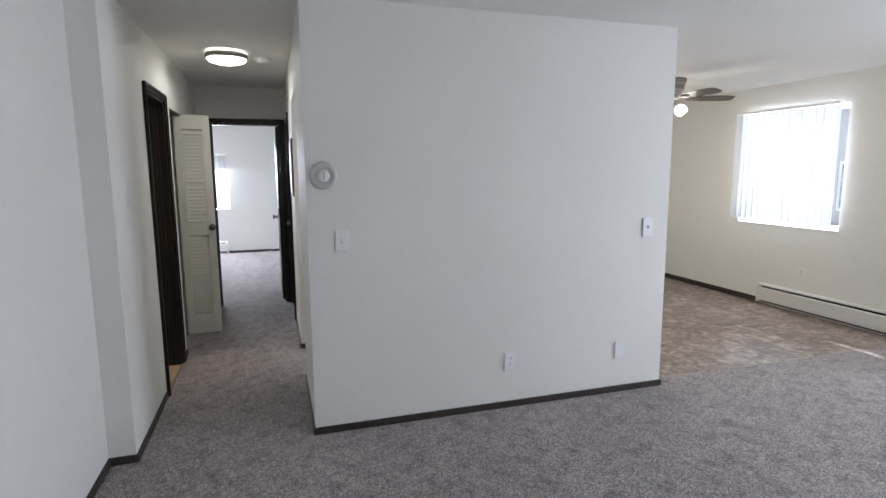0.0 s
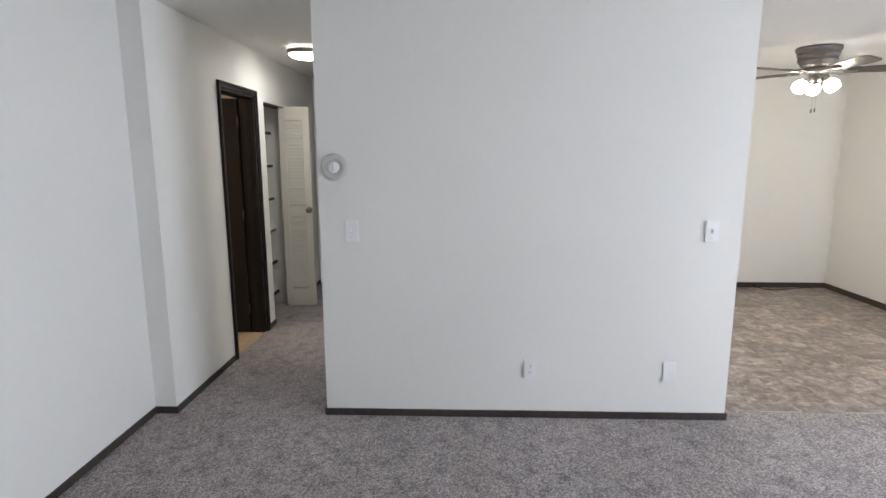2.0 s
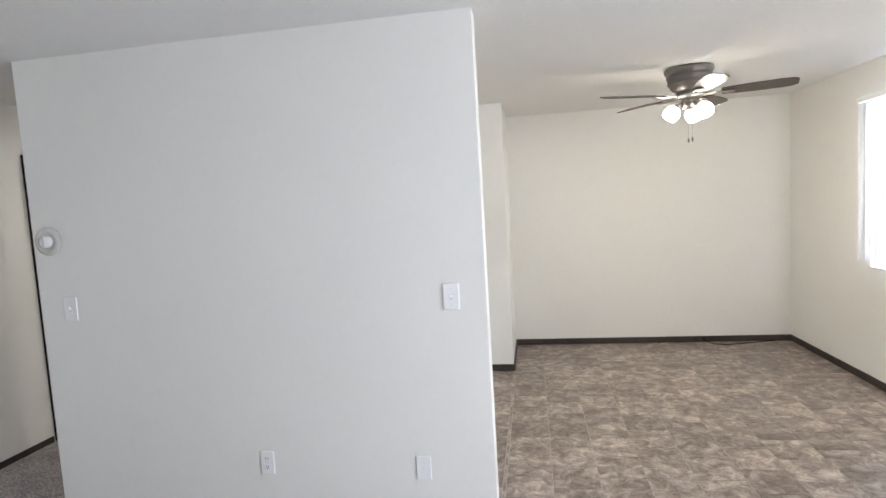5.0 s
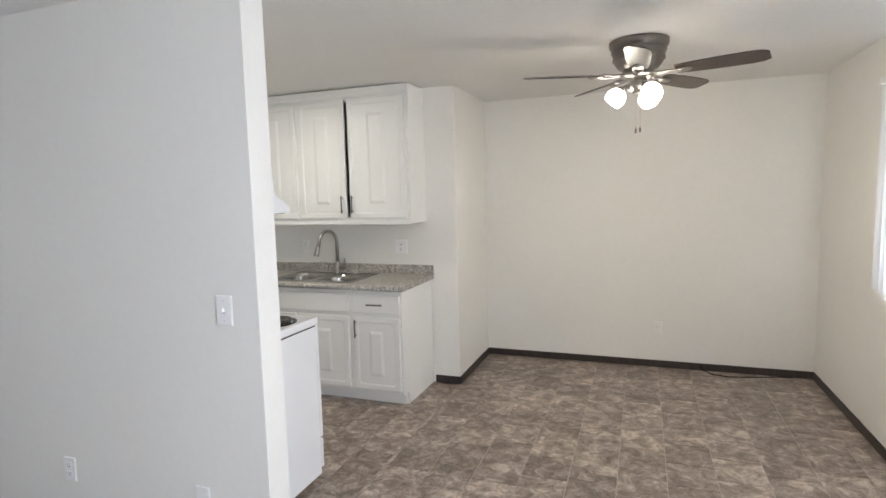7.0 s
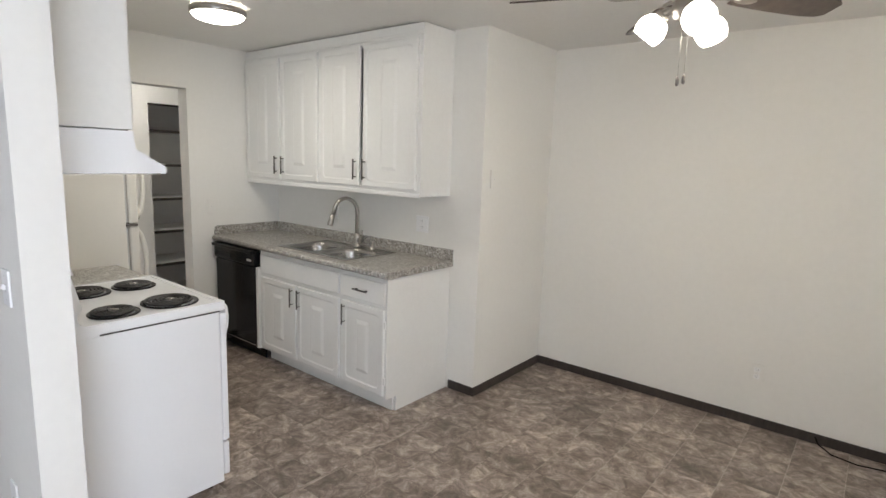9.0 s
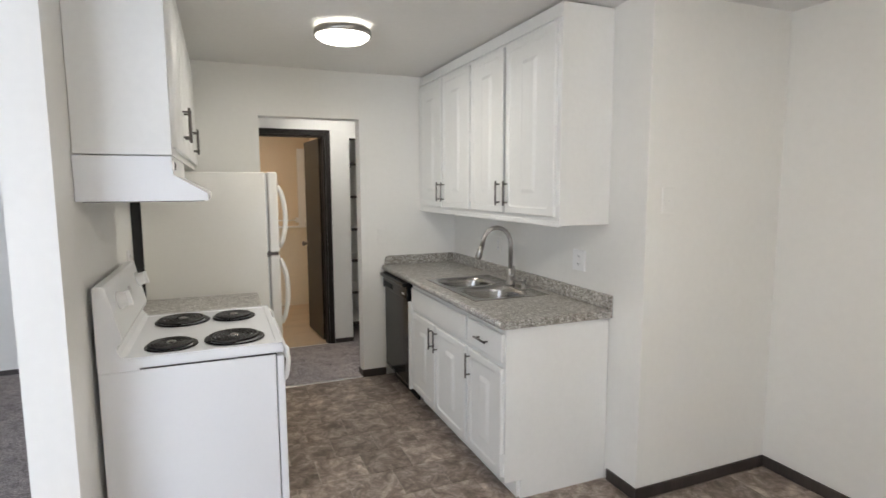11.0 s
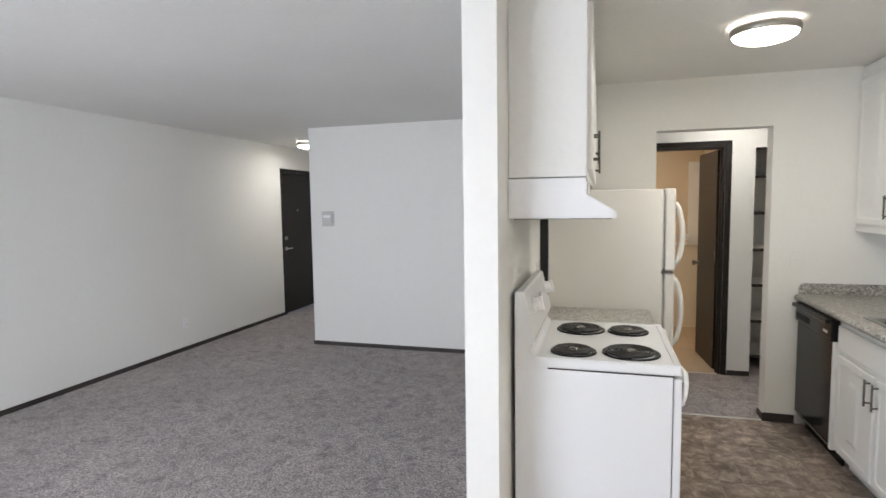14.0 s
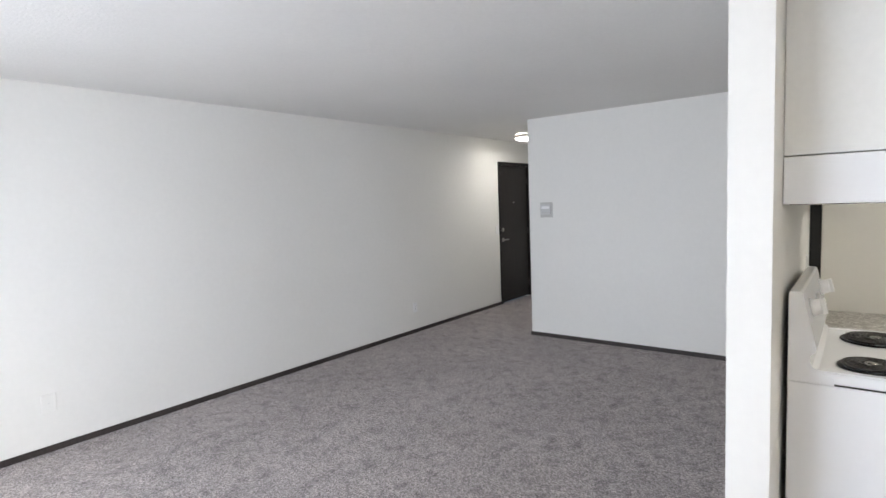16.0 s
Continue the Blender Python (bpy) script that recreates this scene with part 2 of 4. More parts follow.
def tube(bm, points, radius, sides=10):
    """A round bar through the points."""
    pts = [Vector(p) for p in points]
    rings = []
    for i, p in enumerate(pts):
        d = (pts[min(i + 1, len(pts) - 1)] - pts[max(i - 1, 0)]).normalized()
        q = d.to_track_quat("Z", "Y") if i == 0 else last.rotation_difference(d) @ q
        last = d
        r = radius[i] if isinstance(radius, (list, tuple)) else radius
        rings.append([bm.verts.new(p + q @ Vector((r * math.cos(a), r * math.sin(a), 0))) for a in [2 * math.pi * k / sides for k in range(sides)]])
    for a, b in zip(rings, rings[1:]):
        for k in range(sides):
            f = bm.faces.new((a[k], a[(k + 1) % sides], b[(k + 1) % sides], b[k]))
            f.smooth = True
    bm.faces.new(rings[0][::-1])
    bm.faces.new(rings[-1])
    return bm


def lathe(bm, profile, sides=32, m=None):
    """A turned shape: profile rows are (radius, height)."""
    rings, made = [], []
    for r, z in profile:
        ring = [bm.verts.new((r * math.cos(2 * math.pi * k / sides), r * math.sin(2 * math.pi * k / sides), z)) for k in range(sides)] if r > 1e-6 else [bm.verts.new((0, 0, z))]
        rings.append(ring)
        made += ring
    for a, b in zip(rings, rings[1:]):
        for k in range(sides):
            q = (k + 1) % sides
            if len(a) == 1 and len(b) == 1:
                continue
            vs = (a[0], b[q], b[k]) if len(a) == 1 else (a[k], a[q], b[0]) if len(b) == 1 else (a[k], a[q], b[q], b[k])
            bm.faces.new(vs).smooth = True
    if m is not None:
        bmesh.ops.transform(bm, verts=made, matrix=m)
    return bm


def extrude_profile(bm, pts, axis, a, b):
    """A flat outline of (u, v) pairs swept along an axis from a to b."""
    def at(u, v, w):
        return {"x": (w, u, v), "y": (u, w, v), "z": (u, v, w)}[axis]
    lo = [bm.verts.new(at(u, v, a)) for u, v in pts]
    hi = [bm.verts.new(at(u, v, b)) for u, v in pts]
    n = len(pts)
    bm.faces.new(lo)
    bm.faces.new(hi[::-1])
    for k in range(n):
        bm.faces.new((lo[k], hi[k], hi[(k + 1) % n], lo[(k + 1) % n]))
    return bm


def world_of(ob):
    return world_of(ob.parent) @ ob.matrix_basis if ob.parent else ob.matrix_basis.copy()


def mesh_of(name, bm, material):
    bmesh.ops.recalc_face_normals(bm, faces=bm.faces)
    me = bpy.data.meshes.new(name)
    bm.to_mesh(me)
    bm.free()
    me.materials.append(material)
    return me


def part(name, bm, material, parent, label="", local=False):
    """One mesh under a thing or a part; coordinates are the world's unless local."""
    if not local:
        bm.transform(world_of(parent).inverted())
    ob = new(name, mesh_of(name, bm, material))
    ob.parent = parent
    return tagged(ob, label)


def thing(name, place, label, category, group="", turn=0.0):
    ob = new(name)
    ob.empty_display_size = 0.05
    ob.matrix_basis = pose(*place, 0, 0, turn)
    return tagged(ob, label, category, group)


def single(name, bm, material, label, category, group="", kind=""):
    return tagged(new(name, mesh_of(name, bm, material)), label, category, group, kind)


def structure(name, bm, material, label, category="wall"):
    return single(name, bm, material, label, category, kind="structure")


def wall_with_holes(axis, a0, a1, t0, t1, holes):
    """A wall along x or y from a0 to a1, between t0 and t1 across; holes are (start, end, sill, head)."""
    bm = bmesh.new()

    def put(p0, p1, z0, z1):
        if p1 - p0 > 1e-4 and z1 - z0 > 1e-4:
            box(bm, *((p0, p1, t0, t1) if axis == "x" else (t0, t1, p0, p1)), z0, z1)
    pos = a0
    for s, e, lo, hi in sorted(holes):
        put(pos, s, -0.02, H)
        put(s, e, -0.02, lo)
        put(s, e, hi, H)
        pos = e
    put(pos, a1, -0.02, H)
    bmesh.ops.remove_doubles(bm, verts=bm.verts, dist=1e-5)
    return bm


# ---- structure ----
structure("wall_south", wall_with_holes("x", -3.80, 5.26, -4.00, -3.86, [(-3.34, -2.47, -0.02, 2.05)]), PAINT, "long off-white painted wall with an entrance door")
structure("wall_east", wall_with_holes("y", -3.86, 3.31, 5.08, 5.26, [(0.84, 2.04, 0.90, 2.13), (-2.95, -0.75, 0.30, 2.20)]), PAINT, "off-white painted outer wall with windows")
structure("wall_north_dining", boxes((2.23, 5.26, 3.31, 3.45, -0.02, H)), PAINT, "cream lit dining wall of smooth paint")
structure("wall_nib", boxes((2.23, 2.365, 2.42, 3.31, -0.02, H)), PAINT, "off-white wall end beside the kitchen cabinets")
structure("wall_north_kitchen", boxes((0.134, 2.23, 2.42, 2.56, -0.02, H)), PAINT, "off-white kitchen wall behind the sink")
structure("wall_partition", boxes((0.0, 2.365, 0.0, 0.129, -0.02, H)), PAINT, "white partition wall with switches and outlets", "wall")
structure("wall_hall_east", wall_with_holes("y", 0.129, 3.38, 0.0, 0.134, [(0.873, 1.614, -0.02, 2.06), (2.56, 3.28, -0.02, 2.03)]), PAINT, "off-white hall wall with a plain kitchen doorway")
structure("wall_hall_west", wall_with_holes("y", -0.012, 3.38, -1.05, -0.92, [(0.90, 1.535, -0.02, 2.03), (1.768, 2.44, -0.02, 2.01)]), PAINT, "off-white hall wall with bathroom and closet openings")
structure("wall_thermostat", boxes((-1.18, -1.05, -2.60, 0.0, -0.02, H)), PAINT, "off-white living room wall with a thermostat")
structure("wall_entry_north", boxes((-3.80, -1.18, -2.60, -2.47, -0.02, H)), PAINT, "off-white entry wall")
structure("wall_entry_west", boxes((-3.94, -3.80, -4.00, -2.47, -0.02, H)), PAINT, "off-white wall closing the entry")
structure("wall_hall_end", wall_with_holes("x", -1.05, 0.134, 3.38, 3.50, [(-0.80, -0.06, -0.02, 2.03)]), PAINT, "off-white wall at the end of the hall with a bedroom doorway")
structure("wall_bedroom_north", wall_with_holes("x", -3.30, 1.00, 7.70, 7.86, [(-2.30, -0.94, 0.82, 1.84)]), PAINT, "white bedroom wall with a bright window")
structure("wall_bedroom_west", boxes((-3.44, -3.30, 3.50, 7.86, -0.02, H)), PAINT, "white bedroom side wall")
structure("wall_bedroom_east", boxes((1.00, 1.14, 3.50, 7.86, -0.02, H)), PAINT, "white bedroom side wall by the door")
structure("wall_bedroom_south", boxes((-3.30, -1.05, 3.38, 3.50, -0.02, H), (0.134, 1.00, 3.38, 3.50, -0.02, H)), PAINT, "white bedroom wall beside the doorway")
structure("wall_bath_west", boxes((-3.00, -2.88, -0.90, 1.74, -0.02, H)), BATHWALL, "peach lit bathroom wall")
structure("wall_bath_south", boxes((-2.88, -1.18, -0.90, -0.78, -0.02, H)), BATHWALL, "peach bathroom side wall")
structure("wall_bath_north", boxes((-2.88, -1.05, 1.69, 1.74, -0.02, H)), BATHWALL, "peach wall between bathroom and closet")
structure("wall_closet", boxes((-1.72, -1.66, 1.74, 2.52, -0.02, H), (-1.66, -1.05, 2.48, 2.52, -0.02, H)), PAINT, "off-white closet walls round the shelves")
structure("ceiling", boxes((-3.94, 5.26, -4.00, 7.86, H, H + 0.12)), CEIL, "white textured ceiling", "ceiling")
structure("subfloor", boxes((-3.94, 5.26, -4.00, 7.86, -0.16, -0.02)), SUBFLOOR, "plain floor slab under the rooms", "floor")
structure("carpet_floor", boxes(
    (-1.05, 5.08, -3.86, 0.0, -0.02, 0.004), (-3.80, -1.05, -3.86, -2.60, -0.02, 0.004), (2.365, 5.08, 0.0, 0.10, -0.02, 0.004),
    (-0.92, 0.0, 0.0, 3.38, -0.02, 0.004), (-1.05, -0.92, 1.768, 2.44, -0.02, 0.004), (-1.66, -1.05, 1.74, 2.48, -0.02, 0.004),
    (0.0, 0.115, 0.873, 1.614, -0.02, 0.004), (-0.80, -0.06, 3.38, 3.50, -0.02, 0.004), (-3.30, 1.00, 3.50, 7.70, -0.02, 0.004)),
    CARPET, "grey-brown short pile carpet", "carpet")
bath_floor = structure("bath_floor", boxes((-2.88, -1.05, -0.78, 1.69, -0.02, -0.001), (-1.05, -0.926, 0.90, 1.535, -0.02, -0.001)), GROUT, "tan tiled bathroom floor with pale joints", "floor")


def base_run(x0, x1, y0, y1, top=0.046):
    return structure("baseboard", boxes((x0, x1, y0, y1, 0.0, top), bevel=0.003), BASEWOOD, "dark brown painted wooden baseboard", "baseboard")


D = 0.011
base_run(-2.44, 5.08, -3.86, -3.86 + D)
base_run(-3.80, -3.37, -3.86, -3.86 + D)
base_run(5.08 - D, 5.08, 1.66, 3.31 - D, 0.062)
base_run(2.365 + D, 5.08, 3.31 - D, 3.31, 0.062)
base_run(2.365, 2.365 + D, 2.42 - D, 3.31, 0.062)
base_run(2.155, 2.365, 2.42 - D, 2.42, 0.062)
base_run(0.0, 2.365 + D, -D, 0.0)
base_run(2.365, 2.365 + D, 0.0, 0.129)
base_run(-D, 0.0, -D, 0.873)
base_run(-D, 0.0, 1.614, 2.50)
base_run(0.0, 0.134, 1.602, 1.613)
base_run(0.134, 0.134 + D, 1.602, 1.80, 0.062)
base_run(-0.92, -0.92 + D, -0.012 - D, 0.84)
base_run(-1.05 + D, -0.92, -0.012 - D, -0.012)
base_run(-1.05, -1.05 + D, -2.60 - D, -0.012)
base_run(-0.92, -0.92 + D, 1.586, 1.768)
base_run(-0.92, -0.92 + D, 2.44, 3.38)
base_run(-3.80, -1.05, -2.60 - D, -2.60)
base_run(-1.00, 1.00, 7.70 - D, 7.70)
base_run(-1.655, -1.645, 1.74, 2.48)


def casing(name, axis, a0, a1, face, sign, head, label, depth):
    """Dark door lining with a moulded casing on the face; the wall runs along the axis, sign is the side that the face looks to."""
    t = thing(name, ((a0 + a1) / 2, face, 0) if axis == "x" else (face, (a0 + a1) / 2, 0), label, "door frame")
    t["kind"] = "structure"

    def put(nm, p0, p1, q0, q1, z0, z1):
        part(nm, boxes((p0, p1, q0, q1, z0, z1) if axis == "x" else (q0, q1, p0, p1, z0, z1), bevel=0.003), DARKWOOD, t)
    w, th = 0.046, 0.014
    f0, f1 = sorted((face, face + sign * th))
    g0, g1 = sorted((face + sign * th, face + sign * (th + 0.008)))
    b0, b1 = sorted((face + sign * 0.001, face - sign * depth))
    put("side_casing", a0 - w, a0, f0, f1, 0, head + w)
    put("side_casing", a1, a1 + w, f0, f1, 0, head + w)
    put("head_casing", a0, a1, f0, f1, head, head + w)
    put("casing_moulding", a0 - w, a0 - w + 0.018, g0, g1, 0, head + w)
    put("casing_moulding", a1 + w - 0.018, a1 + w, g0, g1, 0, head + w)
    put("casing_moulding", a0 - w + 0.018, a1 + w - 0.018, g0, g1, head + w - 0.018, head + w)
    put("jamb", a0, a0 + 0.018, b0, b1, 0, head)
    put("jamb", a1 - 0.018, a1, b0, b1, 0, head)
    put("head_jamb", a0 + 0.018, a1 - 0.018, b0, b1, head - 0.018, head)
    s0, s1 = sorted((face - sign * 0.045, face - sign * 0.075))
    put("door_stop", a0 + 0.018, a0 + 0.03, s0, s1, 0, head - 0.018)
    put("door_stop", a1 - 0.03, a1 - 0.018, s0, s1, 0, head - 0.018)
    return t


casing("door_frame_1", "y", 0.90, 1.535, -0.92, 1, 2.03, "dark brown wooden bathroom door frame", 0.13)
casing("door_frame_2", "x", -0.80, -0.06, 3.38, -1, 2.03, "dark brown wooden bedroom door frame", 0.12)
casing("door_frame_3", "y", 2.56, 3.28, 0.0, -1, 2.03, "dark brown wooden hall door frame", 0.13)
casing("door_frame_4", "x", -3.34, -2.47, -3.86, 1, 2.05, "dark brown entrance door frame", 0.14)


def knob(parent, x, y, z, d, name="door_knob"):
    bm = bmesh.new()
    lathe(bm, [(0, 0), (0.03, 0), (0.03, 0.006), (0.012, 0.012), (0.011, 0.03), (0.022, 0.038), (0.027, 0.05), (0.022, 0.062), (0, 0.066)], 20,
          Matrix.Translation((x, y, z)) @ Vector(d).to_track_quat("Z", "Y").to_matrix().to_4x4())
    return part(name, bm, PEWTER, parent, "dark bronze round knob", local=True)


def flush_door(name, hinge, turn, width, height, label, category="door", sides=(1, -1)):
    """A flat dark leaf, hinged at its origin, along its own x."""
    t = thing(name, (*hinge, 0), label, category, turn=turn)
    t["kind"] = "structure"
    part("leaf", boxes((0.0, width, -0.0175, 0.0175, 0.012, height), bevel=0.002), DARKWOOD, t, local=True)
    for s in sides:
        knob(t, width - 0.065, 0.0175 * s, 0.94, (0, s, 0))
    for z in (0.22, 1.05, 1.82):
        bm = bmesh.new()
        tube(bm, [(-0.004, 0.022, z - 0.045), (-0.004, 0.022, z + 0.045)], 0.006, 8)
        part("hinge", bm, PEWTER, t, local=True)
    return t


flush_door("door_1", (-1.05, 1.513), 185, 0.600, 2.01, "open dark brown flush wooden bathroom door")
flush_door("door_2", (-0.098, 3.52), 91, 0.70, 2.01, "open dark brown flush wooden bedroom door")
flush_door("door_3", (0.045, 2.58), 90, 0.68, 2.01, "closed dark brown flush wooden door in the hall", sides=(1,))
ent = flush_door("door_4", (-3.32, -3.905), 0, 0.83, 2.03, "closed dark brown entrance door with lever and deadbolt", sides=())
bm = bmesh.new()
lathe(bm, [(0, 0), (0.028, 0), (0.028, 0.012), (0.02, 0.018), (0, 0.018)], 20, Matrix.Translation((0.76, 0.0175, 1.10)) @ pose(0, 0, 0, -90))
part("deadbolt", bm, NICKEL, ent, "nickel deadbolt", local=True)
bm = bmesh.new()
lathe(bm, [(0, 0), (0.03, 0), (0.03, 0.01), (0.012, 0.014), (0.011, 0.045), (0, 0.045)], 20, Matrix.Translation((0.76, 0.0175, 0.95)) @ pose(0, 0, 0, -90))
tube(bm, [(0.765, 0.056, 0.95), (0.72, 0.058, 0.952), (0.65, 0.052, 0.95)], [0.01, 0.009, 0.007], 10)
part("lever_handle", bm, NICKEL, ent, "nickel lever handle", local=True)
bm = bmesh.new()
lathe(bm, [(0, 0), (0.012, 0), (0.012, 0.006), (0, 0.008)], 16, Matrix.Translation((0.42, 0.0175, 1.5)) @ pose(0, 0, 0, -90))
part("peephole", bm, NICKEL, ent, local=True)

single("floor_threshold", boxes((0.118, 0.142, 0.874, 1.613, -0.001, 0.007), bevel=0.002), BRIGHT, "bright metal threshold strip between carpet and vinyl", "threshold", kind="structure")
single("floor_threshold", boxes((-0.925, -0.912, 0.92, 1.515, 0.0, 0.006), bevel=0.002), BRIGHT, "thin metal strip at the bathroom carpet edge", "threshold", kind="structure")

# ---- windows ----


def window(name, axis, a0, a1, z0, z1, t_in, t_out, label, mid=True):
    """A sliding window set in the wall between its faces t_in and t_out."""
    t = thing(name, ((a0 + a1) / 2, t_in, z0) if axis == "x" else (t_in, (a0 + a1) / 2, z0), label, "window")
    t["kind"] = "structure"

    def put(nm, p0, p1, q0, q1, lo, hi, mat, shadow=True):
        q0, q1 = sorted((q0, q1))
        ob = part(nm, boxes((p0, p1, q0, q1, lo, hi) if axis == "x" else (q0, q1, p0, p1, lo, hi), bevel=0.002 if shadow else 0), mat, t)
        ob.visible_shadow = shadow
    s = 1 if t_out > t_in else -1
    m = t_in + s * 0.115
    put("window_frame", a0, a0 + 0.03, m, m + s * 0.05, z0, z1, ALU)
    put("window_frame", a1 - 0.04, a1, m, m + s * 0.05, z0, z1, ALU)
    put("window_frame", a0 + 0.04, a1 - 0.04, m, m + s * 0.05, z0, z0 + 0.04, ALU)
    put("window_frame", a0 + 0.04, a1 - 0.04, m, m + s * 0.05, z1 - 0.04, z1, ALU)
    c = (a0 + a1) / 2
    put("meeting_rail", c - 0.025, c + 0.025, m, m + s * 0.05, z0 + 0.04, z1 - 0.04, ALU)
    put("pane", a0 + 0.04, c - 0.025, m + s * 0.022, m + s * 0.027, z0 + 0.04, z1 - 0.04, GLASS, False)
    put("pane", c + 0.025, a1 - 0.04, m + s * 0.022, m + s * 0.027, z0 + 0.04, z1 - 0.04, GLASS, False)
    put("window_sill", a0, a1, t_in - s * 0.012, m, z0 - 0.012, z0 + 0.004, ALU)
    return t


window("window_1", "y", 0.84, 2.04, 0.90, 2.13, 5.08, 5.26, "white framed sliding dining window")
window("window_2", "y", -2.95, -0.75, 0.30, 2.20, 5.08, 5.26, "large white framed living room window")
window("window_3", "x", -2.30, -0.94, 0.82, 1.84, 7.70, 7.86, "bright bedroom window with a white frame")


def vertical_blind(name, axis, a0, a1, z0, z1, at, label, closed=84, pitch=0.076):
    t = thing(name, ((a0 + a1) / 2, at, z0) if axis == "x" else (at, (a0 + a1) / 2, z0), label, "blind")
    r = (a0, a1, at - 0.02, at + 0.02) if axis == "x" else (at - 0.02, at + 0.02, a0, a1)
    part("headrail", boxes((*r, z1 - 0.035, z1), bevel=0.003), PLASTIC, t)
    n = int((a1 - a0) / pitch)
    rng = random.Random(4)
    for i in range(n + 1):
        c = a0 + 0.035 + i * (a1 - a0 - 0.07) / n
        bm = bmesh.new()
        pts = [(u, 0.006 * (1 - (u / 0.0445) ** 2)) for u in (-0.0445, -0.022, 0.0, 0.022, 0.0445)]
        extrude_profile(bm, pts + [(u, v - 0.0012) for u, v in reversed(pts)], "z", z0, z1 - 0.04)
        turn = closed + rng.uniform(-6, 6)
        m = pose(c, at, 0, 0, 0, 90 - turn) if axis == "x" else pose(at, c, 0, 0, 0, turn + 0)
        bm.transform(m)
        part("slat", bm, BLIND, t)
    return t


vertical_blind("vertical_blind", "y", 0.895, 2.11, 0.948, 2.155, 5.035, "closed white vinyl vertical blind in the dining window", closed=87)
vertical_blind("vertical_blind", "x", -2.28, -0.95, 0.835, 1.83, 7.735, "closed white vertical blind glowing in the bedroom window", closed=75)

# ---- kitchen ----


def raised_panel(x0, x1, z0, z1, back, front, m1=0.038, gap=0.118):
    """A cabinet door with a sunk round-cornered field and a narrow raised centre; it looks from back towards front along y."""
    bm = bmesh.new()
    s = 1 if front > back else -1
    cw = 0.145 * (x1 - x0)
    cx = (x0 + x1) / 2

    def loop(a0, a1, b0, b1, r, y):
        pts = []
        for px, pz, start in ((a1 - r, b1 - r, 0), (a0 + r, b1 - r, 90), (a0 + r, b0 + r, 180), (a1 - r, b0 + r, 270)):
            for k in range(5):
                t = radians(start + 22.5 * k)
                pts.append(bm.verts.new((px + r * math.cos(t), y, pz + r * math.sin(t))))
        return pts

    def inset(d, r, y):
        return loop(x0 + d, x1 - d, z0 + d, z1 - d, r, y)

    def centre(d, r, y):
        return loop(cx - cw + d, cx + cw - d, z0 + gap + d, z1 - gap + d * -1, r, y)
    loops = [inset(0, 0.002, back), inset(0, 0.002, front - s * 0.006), inset(0.002, 0.003, front - s * 0.002), inset(0.006, 0.004, front),
             inset(m1, 0.030, front), inset(m1 + 0.004, 0.028, front - s * 0.004), inset(m1 + 0.010, 0.024, front - s * 0.006),
             centre(-0.004, 0.012, front - s * 0.006), centre(0.016, 0.006, front + s * 0.002), centre(0.019, 0.004, front + s * 0.003)]
    bm.faces.new(loops[0])
    for a, b in zip(loops, loops[1:]):
        n = len(a)
        for k in range(n):
            bm.faces.new((a[k], a[(k + 1) % n], b[(k + 1) % n], b[k]))
    bm.faces.new(loops[-1])
    return bm


def bar_pull(parent, p, q, out, label="dark pewter bar pull"):
    """A bar handle between p and q, standing off its door along out."""
    p, q, out = Vector(p), Vector(q), Vector(out)
    bm = bmesh.new()
    d = (q - p).normalized()
    tube(bm, [p + out - d * 0.018, q + out + d * 0.018], 0.0055, 8)
    tube(bm, [p, p + out], 0.0045, 8)
    tube(bm, [q, q + out], 0.0045, 8)
    return part("handle", bm, BRONZE, parent, label)


def hinge_bits(parent, x, zs, y, s):
    for z in zs:
        part("hinge", boxes((x - 0.006, x + 0.006, min(y, y + s * 0.012), max(y, y + s * 0.012), z - 0.025, z + 0.025), bevel=0.002), WHITE, parent)



def pieces(parent, material, **named):
    for name, rows in named.items():
        for r in rows:
            part(name, boxes(r), material, parent)


# wall cabinets over the sink
N0, N1 = 0.136, 2.105
uc = thing("wall_cabinet", ((N0 + N1) / 2, 2.28, 1.35), "white painted wall cabinet with four raised-panel doors over the sink", "cabinet")
pieces(uc, WHITE, back_panel=[(N0, N1, 2.405, 2.418, 1.35, 2.404)], bottom_panel=[(N0, N1 - 0.0162, 2.14, 2.405, 1.35, 1.368)], top_panel=[(N0, N1 - 0.0162, 2.14, 2.405, 2.388, 2.404)],
       side_panel=[(N0, N0 + 0.016, 2.14, 2.405, 1.368, 2.388), (N1 - 0.016, N1, 2.119, 2.405, 1.350, 2.404)], divider=[(1.10, 1.12, 2.14, 2.405, 1.368, 2.388)],
       rail=[(N0, N1 - 0.0162, 2.12, 2.14, 2.30, 2.404), (N0, N1 - 0.0162, 2.12, 2.14, 1.35, 1.40)],
       stile=[(N0, N0 + 0.03, 2.12, 2.14, 1.40, 2.30), (0.61, 0.66, 2.12, 2.14, 1.40, 2.30), (1.08, 1.14, 2.12, 2.14, 1.40, 2.30), (N1 - 0.04, N1 - 0.0162, 2.12, 2.14, 1.40, 2.30)])
part("light_rail", boxes((N0, N1, 2.112, 2.124, 1.344, 1.372), bevel=0.003), WHITE, uc)
part("top_moulding", boxes((N0, N1, 2.108, 2.122, 2.335, 2.352), bevel=0.004), WHITE, uc)
